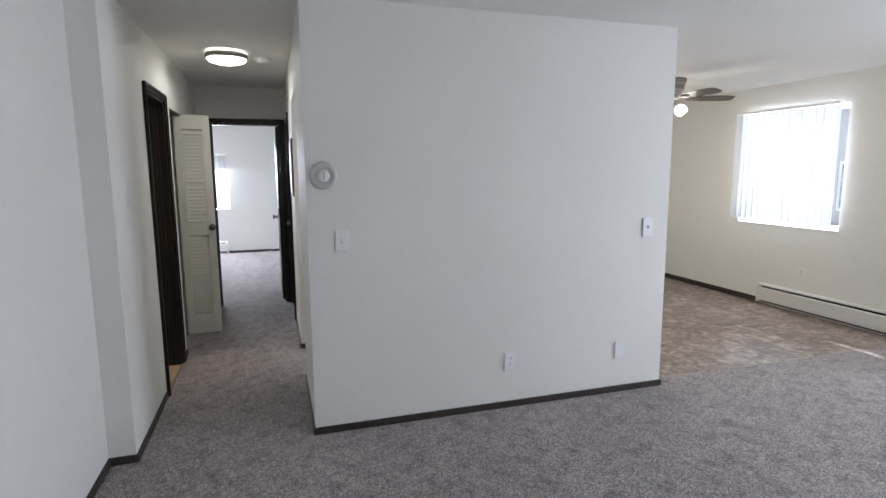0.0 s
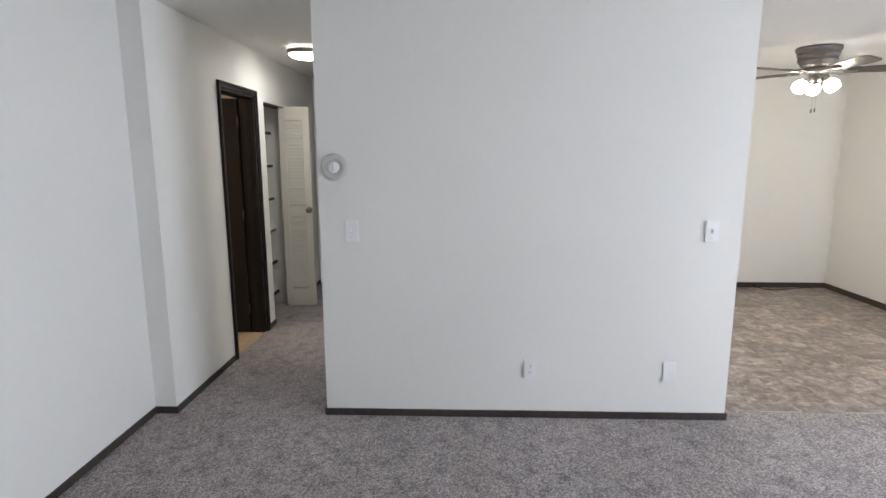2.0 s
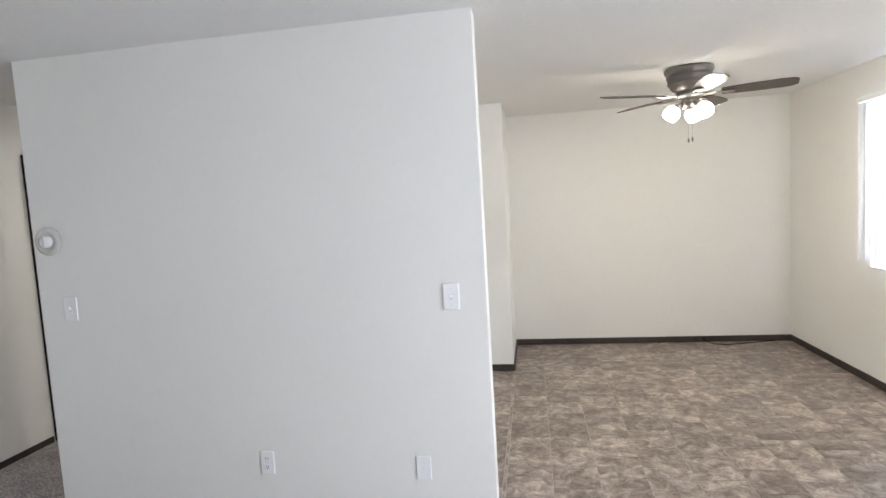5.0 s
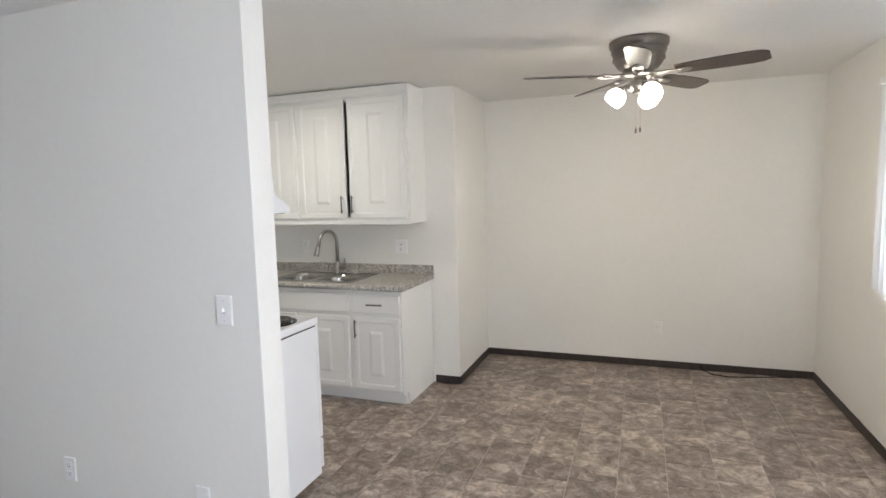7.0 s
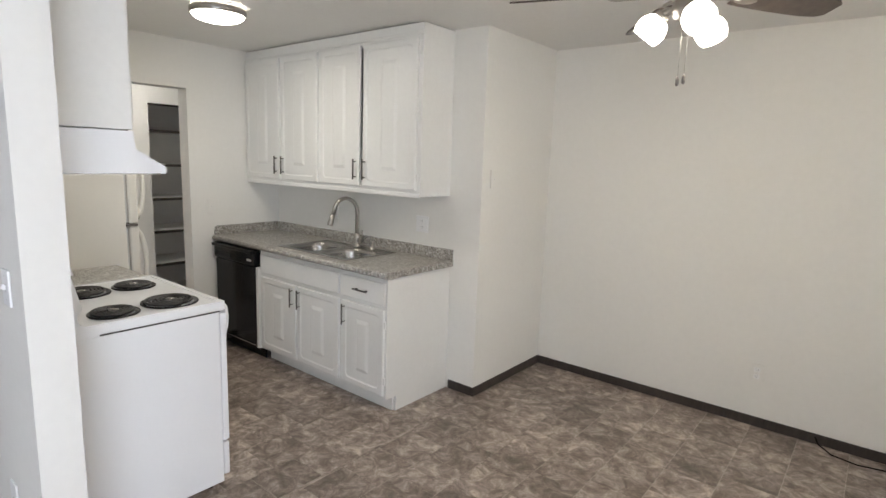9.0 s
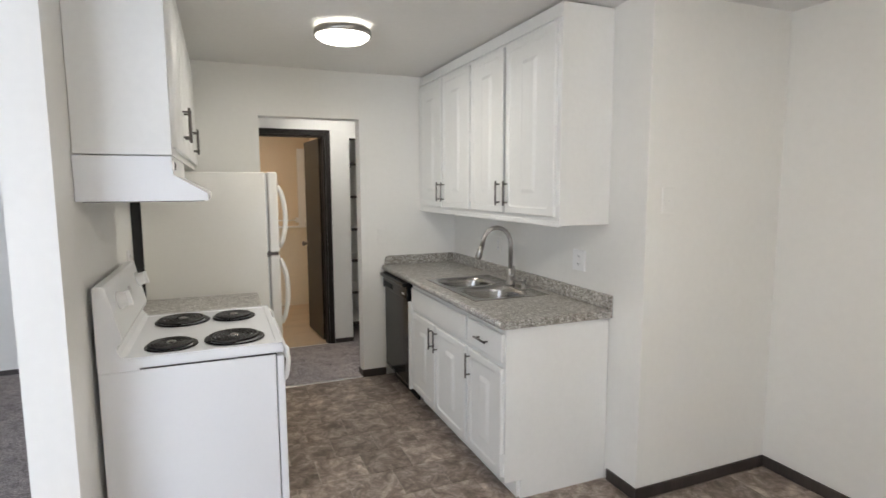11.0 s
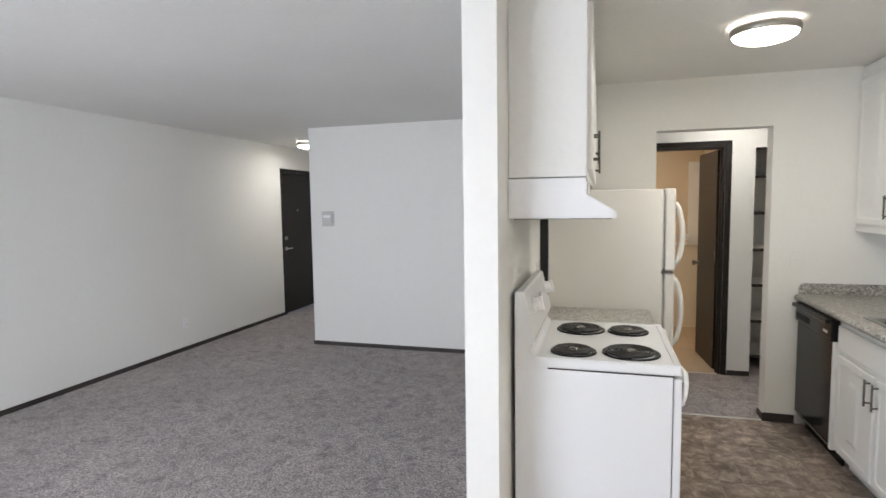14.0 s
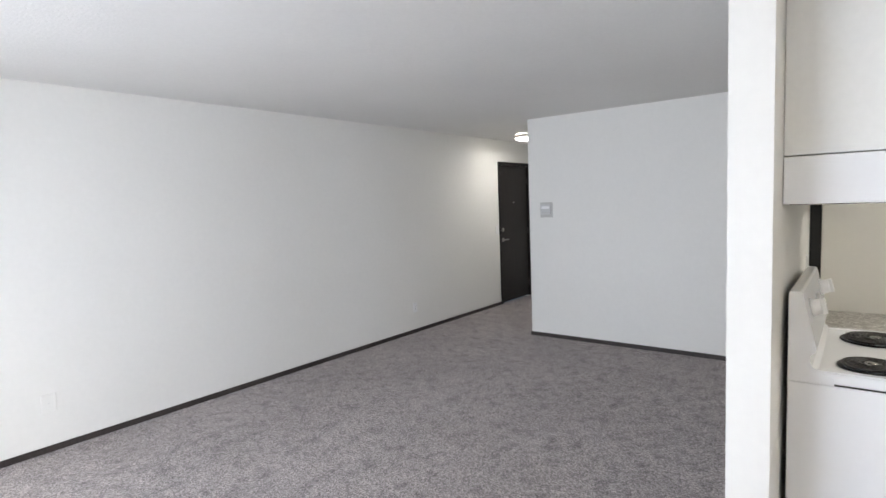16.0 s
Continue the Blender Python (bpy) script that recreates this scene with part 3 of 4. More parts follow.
for x0, x1, hx in ((0.150, 0.618, 0.588), (0.644, 1.094, 0.676), (1.126, 1.553, 1.520), (1.585, 2.072, 1.612)):
    d = part("door", raised_panel(x0, x1, 1.392, 2.318, 2.1195, 2.10), WHITE, uc)
    bar_pull(d, (hx, 2.10, 1.452), (hx, 2.10, 1.556), (0, -0.026, 0))
    hinge_bits(d, x1 + 0.008 if hx < (x0 + x1) / 2 else x0 - 0.008, (1.47, 1.86, 2.24), 2.119, -1)

# base cabinet, dishwasher, worktop and sink
B0, B1 = 0.785, 2.135
bc = thing("base_cabinet", ((B0 + B1) / 2, 2.1, 0.0), "white painted sink base cabinet with raised-panel doors and a drawer", "cabinet")
bm = bmesh.new()
extrude_profile(bm, [(1.815, 0.10), (1.815, 0.873), (2.415, 0.873), (2.415, 0.0), (1.905, 0.0), (1.905, 0.10)], "x", B1 - 0.018, B1)
part("end_panel", bm, WHITE, bc)
pieces(bc, WHITE, bottom_panel=[(B0, B1 - 0.0185, 1.835, 2.41, 0.10, 0.125)], side_panel=[(B0, B0 + 0.018, 1.835, 2.41, 0.125, 0.872)], back_panel=[(B0 + 0.018, B1 - 0.0185, 2.395, 2.41, 0.125, 0.70)],
       rail=[(B0, B1 - 0.0185, 1.815, 1.835, 0.84, 0.873), (B0 + 0.03, B1 - 0.05, 1.815, 1.835, 0.672, 0.705), (B0, B1 - 0.0185, 1.815, 1.835, 0.10, 0.13)],
       stile=[(B0, B0 + 0.03, 1.815, 1.835, 0.13, 0.84), (1.225, 1.27, 1.815, 1.835, 0.13, 0.672), (1.69, 1.75, 1.815, 1.835, 0.13, 0.672), (1.69, 1.75, 1.815, 1.835, 0.705, 0.84), (B1 - 0.05, B1 - 0.0185, 1.815, 1.835, 0.13, 0.84)])
part("filler_stile", boxes((0.7545, 0.7845, 1.789, 1.84, 0.10, 0.735), bevel=0.002), WHITE, bc)
part("toe_kick", boxes((B0, B1 - 0.0185, 1.890, 1.905, 0.001, 0.10)), WHITE, bc)
for x0, x1, hx in ((0.802, 1.234, 1.205), (1.256, 1.700, 1.287), (1.738, 2.118, 1.766)):
    d = part("door", raised_panel(x0, x1, 0.124, 0.674, 1.8145, 1.797, 0.036, 0.108), WHITE, bc)
    bar_pull(d, (hx, 1.797, 0.535), (hx, 1.797, 0.635), (0, -0.026, 0))
hinge_bits(bc, 2.124, (0.22, 0.58), 1.8145, -1)
for x0, x1, pull in ((0.802, 1.700, False), (1.738, 2.124, True)):
    bm = box(bmesh.new(), x0, x1, 1.797, 1.8145, 0.702, 0.844, bevel=0.006)
    d = part("drawer_front", bm, WHITE, bc)
    if pull:
        bar_pull(d, (1.885, 1.797, 0.772), (1.975, 1.797, 0.772), (0, -0.026, 0))

dw = thing("dishwasher", (0.46, 2.1, 0.0), "black dishwasher under the worktop", "dishwasher")
part("door", boxes((0.165, 0.752, 1.792, 1.83, 0.12, 0.735), bevel=0.006), BLACK, dw)
part("control_panel", boxes((0.165, 0.768, 1.776, 1.83, 0.742, 0.868), bevel=0.008), BLACK, dw)
part("handle_lip", boxes((0.175, 0.758, 1.750, 1.7758, 0.838, 0.864), bevel=0.006), BLACK, dw, "black overhanging pull lip")
part("vent_grille", boxes((0.20, 0.42, 1.7735, 1.7765, 0.765, 0.80)), DARKGAP, dw)
part("badge", boxes((0.655, 0.715, 1.7735, 1.7770, 0.775, 0.790), bevel=0.001), GREYPLASTIC, dw, "small grey badge")
part("tub", boxes((0.17, 0.762, 1.83, 2.38, 0.10, 0.866)), DARKGAP, dw)
part("bottom_trim", boxes((0.165, 0.752, 1.790, 1.83, 0.108, 0.118), bevel=0.002), STEEL, dw, "thin bright steel trim")
part("kick_plate", boxes((0.17, 0.762, 1.86, 1.875, 0.001, 0.10)), BLACK, dw)

wt = thing("worktop", (1.15, 2.1, 0.875), "speckled grey-brown laminate worktop with backsplash", "worktop")
SX0, SX1, SY0, SY1 = 0.93, 1.70, 1.862, 2.335
bm = bmesh.new()
rings = []
for z in (0.875, 0.915):
    for x0, x1, y0, y1 in ((0.150, 2.158, 1.79, 2.418), (SX0 + 0.02, SX1 - 0.02, SY0 + 0.02, SY1 - 0.02)):
        rings.append([bm.verts.new((x, y, z)) for x, y in ((x0, y0), (x1, y0), (x1, y1), (x0, y1))])
low, low_hole, high, high_hole = rings
for k in range(4):
    n = (k + 1) % 4
    bm.faces.new((high[k], high[n], high_hole[n], high_hole[k]))
    bm.faces.new((low[n], low[k], low_hole[k], low_hole[n]))
    bm.faces.new((low[k], low[n], high[n], high[k]))
    bm.faces.new((low_hole[n], low_hole[k], high_hole[k], high_hole[n]))
part("slab", bm, GRANITE, wt)
bm = bmesh.new()
tube(bm, [(0.152, 1.790, 0.895), (2.1555, 1.790, 0.895)], 0.0198, 16)
part("nosing", bm, GRANITE, wt)
part("backsplash", boxes((0.156, 2.158, 2.398, 2.418, 0.9155, 0.99), bevel=0.003), GRANITE, wt)
bm = bmesh.new()
extrude_profile(bm, [(1.80, 0.916), (1.80, 0.962), (1.808, 0.979), (1.825, 0.99), (2.397, 0.99), (2.397, 0.916)], "x", 0.136, 0.155)
part("side_splash", bm, GRANITE, wt)

sk = thing("sink", (1.315, 2.1, 0.915), "double-bowl stainless steel kitchen sink", "sink")


def basin(x0, x1, y0, y1, top, deep):
    bm = bmesh.new()

    def loop(ix, z, r):
        pts = []
        for cx, cy, a0 in ((x1 - ix - r, y1 - ix - r, 0), (x0 + ix + r, y1 - ix - r, 90), (x0 + ix + r, y0 + ix + r, 180), (x1 - ix - r, y0 + ix + r, 270)):
            for k in range(6):
                a = radians(a0 + 18 * k)
                pts.append(bm.verts.new((cx + r * math.cos(a), cy + r * math.sin(a), z)))
        return pts
    loops = [loop(0, top, 0.001), loop(0, top, 0.115), loop(0.006, top - 0.005, 0.110), loop(0.012, top - 0.03, 0.106), loop(0.02, top - deep + 0.035, 0.10), loop(0.032, top - deep + 0.01, 0.09), loop(0.06, top - deep, 0.07)]
    for a, b in zip(loops, loops[1:]):
        for k in range(len(a)):
            bm.faces.new((a[k], a[(k + 1) % len(a)], b[(k + 1) % len(a)], b[k])).smooth = True
    bm.faces.new(loops[-1])
    return bm


RIM = 0.919
bm = bmesh.new()
for r in ((SX0, SX1, SY0, 1.895), (SX0, SX1, 2.245, SY1), (SX0, 0.962, 1.895, 2.245), (1.300, 1.330, 1.895, 2.245), (1.668, SX1, 1.895, 2.245)):
    box(bm, *r, 0.914, RIM)
part("rim", bm, STEEL, sk)
for x0, x1 in ((0.962, 1.300), (1.330, 1.668)):
    b = part("bowl", basin(x0, x1, 1.895, 2.245, RIM, 0.17), STEEL, sk)
    bm = bmesh.new()
    lathe(bm, [(0, 0.004), (0.02, 0.004), (0.028, 0.008), (0.042, 0.008), (0.044, 0.0)], 24, Matrix.Translation(((x0 + x1) / 2, 2.07, RIM - 0.17)))
    part("drain", bm, NICKEL, b, "round steel drain")

fc = thing("faucet", (1.335, 2.285, RIM), "tall brushed nickel pull-down gooseneck faucet", "faucet")
bm = bmesh.new()
lathe(bm, [(0, 0.0), (0.028, 0.0), (0.030, 0.008), (0.0245, 0.014), (0.024, 0.085), (0.018, 0.105), (0, 0.105)], 24, Matrix.Translation((1.335, 2.285, RIM)))
part("base", bm, NICKEL, fc)
dx, dy = -0.42, -0.907
pts = [(1.335, 2.285, RIM + 0.09), (1.335, 2.285, RIM + 0.26)]
for k in range(1, 10):
    a = radians(180 - 17.5 * k)
    u = 0.088 + 0.088 * math.cos(a)
    pts.append((1.335 + dx * u, 2.285 + dy * u, RIM + 0.26 + 0.105 * math.sin(a)))
pts.append((1.335 + dx * 0.184, 2.285 + dy * 0.184, RIM + 0.235))
bm = bmesh.new()
tube(bm, pts, 0.0145, 14)
part("spout", bm, NICKEL, fc)
e = Vector(pts[-1])
bm = bmesh.new()
tube(bm, [e + Vector((0, 0, 0.01)), e + Vector((dx * 0.004, dy * 0.004, -0.005)), e + Vector((dx * 0.02, dy * 0.02, -0.055)), e + Vector((dx * 0.024, dy * 0.024, -0.07))], [0.0155, 0.0175, 0.0225, 0.020], 16)
part("spray_head", bm, NICKEL, fc)
bm = bmesh.new()
tube(bm, [(1.352, 2.285, RIM + 0.05), (1.395, 2.28, RIM + 0.055)], 0.0175, 12)
tube(bm, [(1.388, 2.28, RIM + 0.055), (1.408, 2.275, RIM + 0.085), (1.416, 2.262, RIM + 0.132)], [0.012, 0.009, 0.007], 10)
part("lever", bm, NICKEL, fc)
sd = thing("soap_dispenser", (1.50, 2.285, RIM), "small brushed nickel soap dispenser beside the faucet", "soap dispenser")
bm = bmesh.new()
lathe(bm, [(0, 0), (0.02, 0), (0.02, 0.006), (0.012, 0.01), (0.011, 0.045), (0.014, 0.05), (0.014, 0.06), (0, 0.062)], 18, Matrix.Translation((1.50, 2.285, RIM)))
part("pump", bm, NICKEL, sd)
bm = bmesh.new()
tube(bm, [(1.50, 2.285, RIM + 0.055), (1.49, 2.26, RIM + 0.056), (1.485, 2.235, RIM + 0.05)], 0.005, 8)
part("nozzle", bm, NICKEL, sd)

# range
RX0, RX1, RY0, RY1 = 1.350, 2.098, 0.150, 0.772
rg = thing("electric_range", ((RX0 + RX1) / 2, 0.45, 0.0), "white enamel electric range with four black coil burners", "range")
part("body", boxes((RX0, RX1, RY0, RY1, 0.03, 0.868), bevel=0.004), ENAMEL, rg)
for x in (RX0 + 0.05, RX1 - 0.05):
    for y in (RY0 + 0.05, RY1 - 0.05):
        bm = bmesh.new()
        tube(bm, [(x, y, 0.0), (x, y, 0.031)], 0.016, 10)
        part("foot", bm, BLACK, rg)
# Thin dark strip paints the shade line under the cooktop.
part("cooktop_gap", boxes((RX0 + 0.004, RX1 - 0.004, RY0 + 0.09, RY1 + 0.004, 0.868, 0.873)), DARKGAP, rg)
bm = bmesh.new()
box(bm, RX0, RX1, RY0 + 0.06, 0.803, 0.873, 0.914, bevel=0.009, seg=3)
part("cooktop", bm, ENAMEL, rg)
part("cooktop_lip", boxes((RX0, RX0 + 0.03, 0.22, 0.80, 0.912, 0.918), (RX1 - 0.03, RX1, 0.22, 0.80, 0.912, 0.918), (RX0 + 0.03, RX1 - 0.03, 0.775, 0.80, 0.912, 0.918), bevel=0.002), ENAMEL, rg)
bm = bmesh.new()
extrude_profile(bm, [(RY0, 0.868), (RY0, 1.184), (0.156, 1.190), (0.184, 1.190), (0.191, 1.182), (0.234, 0.992), (0.232, 0.978), (0.215, 0.968), (0.213, 0.945), (0.222, 0.926), (0.245, 0.911), (0.268, 0.904), (0.286, 0.890), (0.286, 0.868)], "x", RX0 - 0.0015, RX1 + 0.0015)
bmesh.ops.bevel(bm, geom=[e for e in bm.edges if abs(e.verts[0].co.x - e.verts[1].co.x) < 1e-5], offset=0.002, segments=2, affect="EDGES")
bg = part("backguard", bm, ENAMEL, rg)
part("console_slot", boxes((RX0 + 0.02, RX1 - 0.02, 0.2145, 0.2185, 0.968, 0.977)), DARKGAP, bg)
slope = Vector((0, 0.977, 0.221)).normalized()
for x in (1.42, 1.94):
    bm = bmesh.new()
    lathe(bm, [(0, 0), (0.036, 0), (0.036, 0.006), (0.030, 0.011), (0.028, 0.030), (0.026, 0.033), (0, 0.034)], 24, Matrix.Translation((x, 0.2075, 1.108)) @ slope.to_track_quat("Z", "Y").to_matrix().to_4x4())
    k = part("knob", bm, PLASTIC, rg, "white round control knob")
    bm = bmesh.new()
    box(bm, -0.008, 0.008, -0.030, 0.030, 0.030, 0.046, bevel=0.003)
    bm.transform(Matrix.Translation((x, 0.2075, 1.108)) @ slope.to_track_quat("Z", "Y").to_matrix().to_4x4())
    part("grip", bm, PLASTIC, k)
bm = bmesh.new()
lathe(bm, [(0, 0), (0.014, 0), (0.013, 0.012), (0, 0.013)], 16, Matrix.Translation((1.68, 0.2075, 1.108)) @ slope.to_track_quat("Z", "Y").to_matrix().to_4x4())
part("small_dial", bm, GREYPLASTIC, rg, "small grey dial")


def burner(x, y, r):
    bm = bmesh.new()
    lathe(bm, [(r + 0.016, 0.916), (r + 0.015, 0.921), (r + 0.008, 0.9215), (r * 0.9, 0.912), (r * 0.4, 0.909), (0, 0.909)], 32, Matrix.Translation((x, y, 0)))
    b = part("drip_pan", bm, DRIP, rg, "black porcelain drip pan")
    bm = bmesh.new()
    turns, pts = 5, []
    for k in range(turns * 20 + 1):
        q = k / (turns * 20)
        a = 2 * math.pi * turns * q
        rr = 0.024 + (r - 0.022) * q
        pts.append((x + rr * math.cos(a), y + rr * math.sin(a), 0.9265))
    tube(bm, pts, 0.0058, 6)
    part("coil", bm, IRON, b, "black spiral heating coil")
    bm = bmesh.new()
    lathe(bm, [(0, 0.9335), (0.018, 0.933), (0.021, 0.930), (0.021, 0.912)], 16, Matrix.Translation((x, y, 0)))
    part("medallion", bm, STEEL, b)


burner(1.968, 0.385, 0.082)
burner(1.947, 0.622, 0.103)
burner(1.545, 0.402, 0.103)
burner(1.545, 0.628, 0.082)
part("oven_door", boxes((RX0 + 0.003, RX1 - 0.003, 0.776, 0.806, 0.235, 0.862), bevel=0.006), ENAMEL, rg)
part("door_window", boxes((RX0 + 0.15, RX1 - 0.15, 0.8045, 0.8075, 0.42, 0.70)), BLACK, rg)
part("drawer", boxes((RX0 + 0.003, RX1 - 0.003, 0.776, 0.804, 0.06, 0.226), bevel=0.006), ENAMEL, rg)
bm = bmesh.new()
tube(bm, [(RX1 - 0.03, 0.800, 0.752), (RX1 - 0.03, 0.811, 0.758), (RX1 - 0.03, 0.819, 0.785), (RX1 - 0.03, 0.823, 0.830), (RX1 - 0.032, 0.819, 0.880), (RX1 - 0.034, 0.802, 0.900)], 0.010, 10)
tube(bm, [(RX0 + 0.03, 0.800, 0.752), (RX0 + 0.03, 0.811, 0.758), (RX0 + 0.03, 0.819, 0.785), (RX0 + 0.03, 0.823, 0.830), (RX0 + 0.032, 0.819, 0.880), (RX0 + 0.034, 0.802, 0.900)], 0.010, 10)
tube(bm, [(RX0 + 0.03, 0.8215, 0.848), (RX1 - 0.03, 0.8215, 0.848)], 0.0112, 12)
part("oven_handle", bm, PLASTIC, rg, "white curved oven handle")

# hood and cabinets over the range
hd = thing("range_hood", (1.75, 0.35, 1.50), "white enamel under-cabinet range hood with sloped front", "range hood")
bm = bmesh.new()
extrude_profile(bm, [(0.131, 1.496), (0.131, 1.656), (0.436, 1.656), (0.436, 1.588), (0.544, 1.527), (0.552, 1.521), (0.553, 1.496)], "x", 1.370, 2.136)
bmesh.ops.bevel(bm, geom=[e for e in bm.edges if abs(e.verts[0].co.x - e.verts[1].co.x) < 1e-5], offset=0.003, segments=2, affect="EDGES")
hood = part("shell", bm, ENAMEL, hd)
part("underside", boxes((1.39, 2.116, 0.15, 0.535, 1.492, 1.4955)), STEEL, hd)
for k in range(6):
    part("vent_slot", boxes((2.02 - 0.016 * k, 2.03 - 0.016 * k, 0.4362, 0.4378, 1.612, 1.64)), DARKGAP, hd)
part("switch_panel", boxes((2.05, 2.11, 0.4362, 0.4385, 1.61, 1.642), bevel=0.001), PLASTIC, hd)

for x0, x1, mid_x, word in ((1.105, 2.122, 1.60, "over the range hood"), (0.136, 1.100, 0.62, "over the refrigerator")):
    c = thing("wall_cabinet", ((x0 + x1) / 2, 0.28, 1.66), "white painted two-door wall cabinet " + word, "cabinet", "cabinets on the partition")
    part("carcass", boxes((x0, x1, 0.131, 0.438, 1.661, 2.404), bevel=0.002), WHITE, c)
    for d0, d1, hx in ((x0 + 0.03, mid_x - 0.006, mid_x - 0.045), (mid_x + 0.006, x1 - 0.03, mid_x + 0.045)):
        d = part("door", raised_panel(d0, d1, 1.69, 2.335, 0.4385, 0.457, 0.040, 0.105), WHITE, c)
        bar_pull(d, (hx, 0.457, 1.765), (hx, 0.457, 1.875), (0, 0.026, 0))

# refrigerator and the short worktop beside it
fr = thing("refrigerator", (0.56, 0.52, 0.0), "off-white top-freezer refrigerator with curved handles", "refrigerator")
part("body", boxes((0.190, 0.923, 0.181, 0.843, 0.03, 1.632), bevel=0.006), FRIDGE, fr)
# Near-black block fills the gap behind the body, standing in for its shade.
part("condenser_back", boxes((0.21, 0.918, 0.1305, 0.180, 0.05, 1.60)), DARKGAP, fr)
for nm, z0, z1 in (("freezer_door", 1.148, 1.634), ("fridge_door", 0.10, 1.134)):
    d = part(nm, boxes((0.190, 0.925, 0.857, 0.914, z0, z1), bevel=0.011), FRIDGE, fr)
    part("gasket", boxes((0.198, 0.917, 0.843, 0.852, z0 + 0.01, z1 - 0.01)), GREYPLASTIC, d)
    bm = bmesh.new()
    a, b = (z0 + 0.03, z0 + 0.40) if z0 > 1 else (z1 - 0.43, z1 - 0.03)
    pts = []
    for k in range(13):
        q = k / 12
        pts.append((0.890, 0.914 + 0.043 * math.sin(math.pi * q) ** 0.6, a + (b - a) * q))
    tube(bm, pts, 0.0145, 12)
    part("handle", bm, FRIDGE, d, "curved off-white handle")
part("hinge", boxes((0.905, 0.929, 0.840, 0.905, 1.135, 1.147), bevel=0.002), PEWTER, fr)
part("grille", boxes((0.20, 0.915, 0.845, 0.875, 0.005, 0.095), bevel=0.003), BLACK, fr)

sc = thing("base_cabinet", (1.14, 0.45, 0.0), "narrow white base cabinet between range and refrigerator", "cabinet")
part("carcass", boxes((0.945, 1.338, 0.132, 0.735, 0.10, 0.873), (0.945, 1.338, 0.132, 0.67, 0.001, 0.10)), WHITE, sc)
part("door", raised_panel(0.957, 1.326, 0.124, 0.674, 0.7355, 0.753, 0.036, 0.108), WHITE, sc)
part("drawer_front", boxes((0.957, 1.326, 0.7355, 0.753, 0.702, 0.844), bevel=0.005), WHITE, sc)
sw = thing("worktop", (1.14, 0.45, 0.875), "short speckled laminate worktop beside the range", "worktop")
part("slab", boxes((0.938, 1.342, 0.131, 0.775, 0.875, 0.915), bevel=0.006), GRANITE, sw)

# ---- ceiling lights ----


def flush_light(place, r, power, label, colour=(1.0, 0.95, 0.89)):
    x, y = place
    t = thing("ceiling_light", (x, y, H), label, "ceiling light", "flush ceiling lights")
    bm = bmesh.new()
    lathe(bm, [(0, H - 0.001), (r * 0.86, H - 0.001), (r * 0.86, H - 0.022), (0, H - 0.022)], 40, Matrix.Translation((x, y, 0)))
    part("base_plate", bm, PLASTIC, t)
    bm = bmesh.new()
    lathe(bm, [(r * 0.9, H - 0.022), (r, H - 0.022), (r + 0.004, H - 0.03), (r + 0.004, H - 0.052), (r, H - 0.058), (r * 0.96, H - 0.058), (r * 0.96, H - 0.022)], 48, Matrix.Translation((x, y, 0)))
    part("rim", bm, NICKEL, t, "brushed nickel rim")
    bm = bmesh.new()
    lathe(bm, [(r * 0.96, H - 0.052), (r * 0.93, H - 0.064), (r * 0.8, H - 0.078), (r * 0.55, H - 0.089), (r * 0.25, H - 0.094), (0, H - 0.095)], 48, Matrix.Translation((x, y, 0)))
    part("diffuser", bm, LAMPGLASS, t, "lit frosted glass diffuser")
    down = new("lamp_light", bpy.data.lights.new("lamp_light", "AREA"))
    down.data.shape, down.data.size, down.data.energy, down.data.color = "DISK", r * 1.8, power, colour
    down.matrix_world = look((x, y, H - 0.10), (x, y + 0.0001, 0))
    return t


flush_light((1.30, 1.25), 0.150, 5.4, "lit round kitchen ceiling light with a nickel rim", (1.0, 0.93, 0.80))
flush_light((-0.46, 1.55), 0.150, 2.4, "lit round hall ceiling light with a nickel rim")
flush_light((-2.16, -3.24), 0.150, 4, "lit round entry ceiling light with a nickel rim")
# The bathroom fitting is out of view, added to give that room its warm light.
flush_light((-2.0, 0.5), 0.150, 7, "unseen round bathroom ceiling light added for warm light", (1.0, 0.79, 0.58))

sm = thing("smoke_detector", (-0.20, 1.74, H), "round off-white smoke detector on the hall ceiling", "smoke detector")
bm = bmesh.new()
lathe(bm, [(0, H - 0.036), (0.045, H - 0.035), (0.058, H - 0.026), (0.066, H - 0.012), (0.068, H - 0.001)], 28, Matrix.Translation((-0.20, 1.74, 0)))
part("cover", bm, PLASTIC, sm)
bm = bmesh.new()
lathe(bm, [(0, H - 0.040), (0.012, H - 0.039), (0.013, H - 0.034)], 16, Matrix.Translation((-0.20, 1.74, 0)))
part("test_button", bm, GREYPLASTIC, sm)

# ---- ceiling fan ----
FX, FY = 3.735, 1.72
fan = thing("ceiling_fan", (FX, FY, H), "five-blade ceiling fan with dark blades and three lit glass shades", "ceiling fan")
C = Matrix.Translation((FX, FY, 0))
bm = bmesh.new()
lathe(bm, [(0, H - 0.001), (0.162, H - 0.001), (0.165, H - 0.008), (0.163, H - 0.030), (0.157, H - 0.040), (0.150, H - 0.043), (0.149, H - 0.052), (0.153, H - 0.056), (0.152, H - 0.066), (0.146, H - 0.070), (0.142, H - 0.098), (0.146, H - 0.102), (0.145, H - 0.110), (0.137, H - 0.115), (0.126, H - 0.136), (0.108, H - 0.156), (0.085, H - 0.165), (0, H - 0.165)], 48, C)
part("motor_housing", bm, PEWTER, fan, "dark pewter motor housing")
bm = bmesh.new()
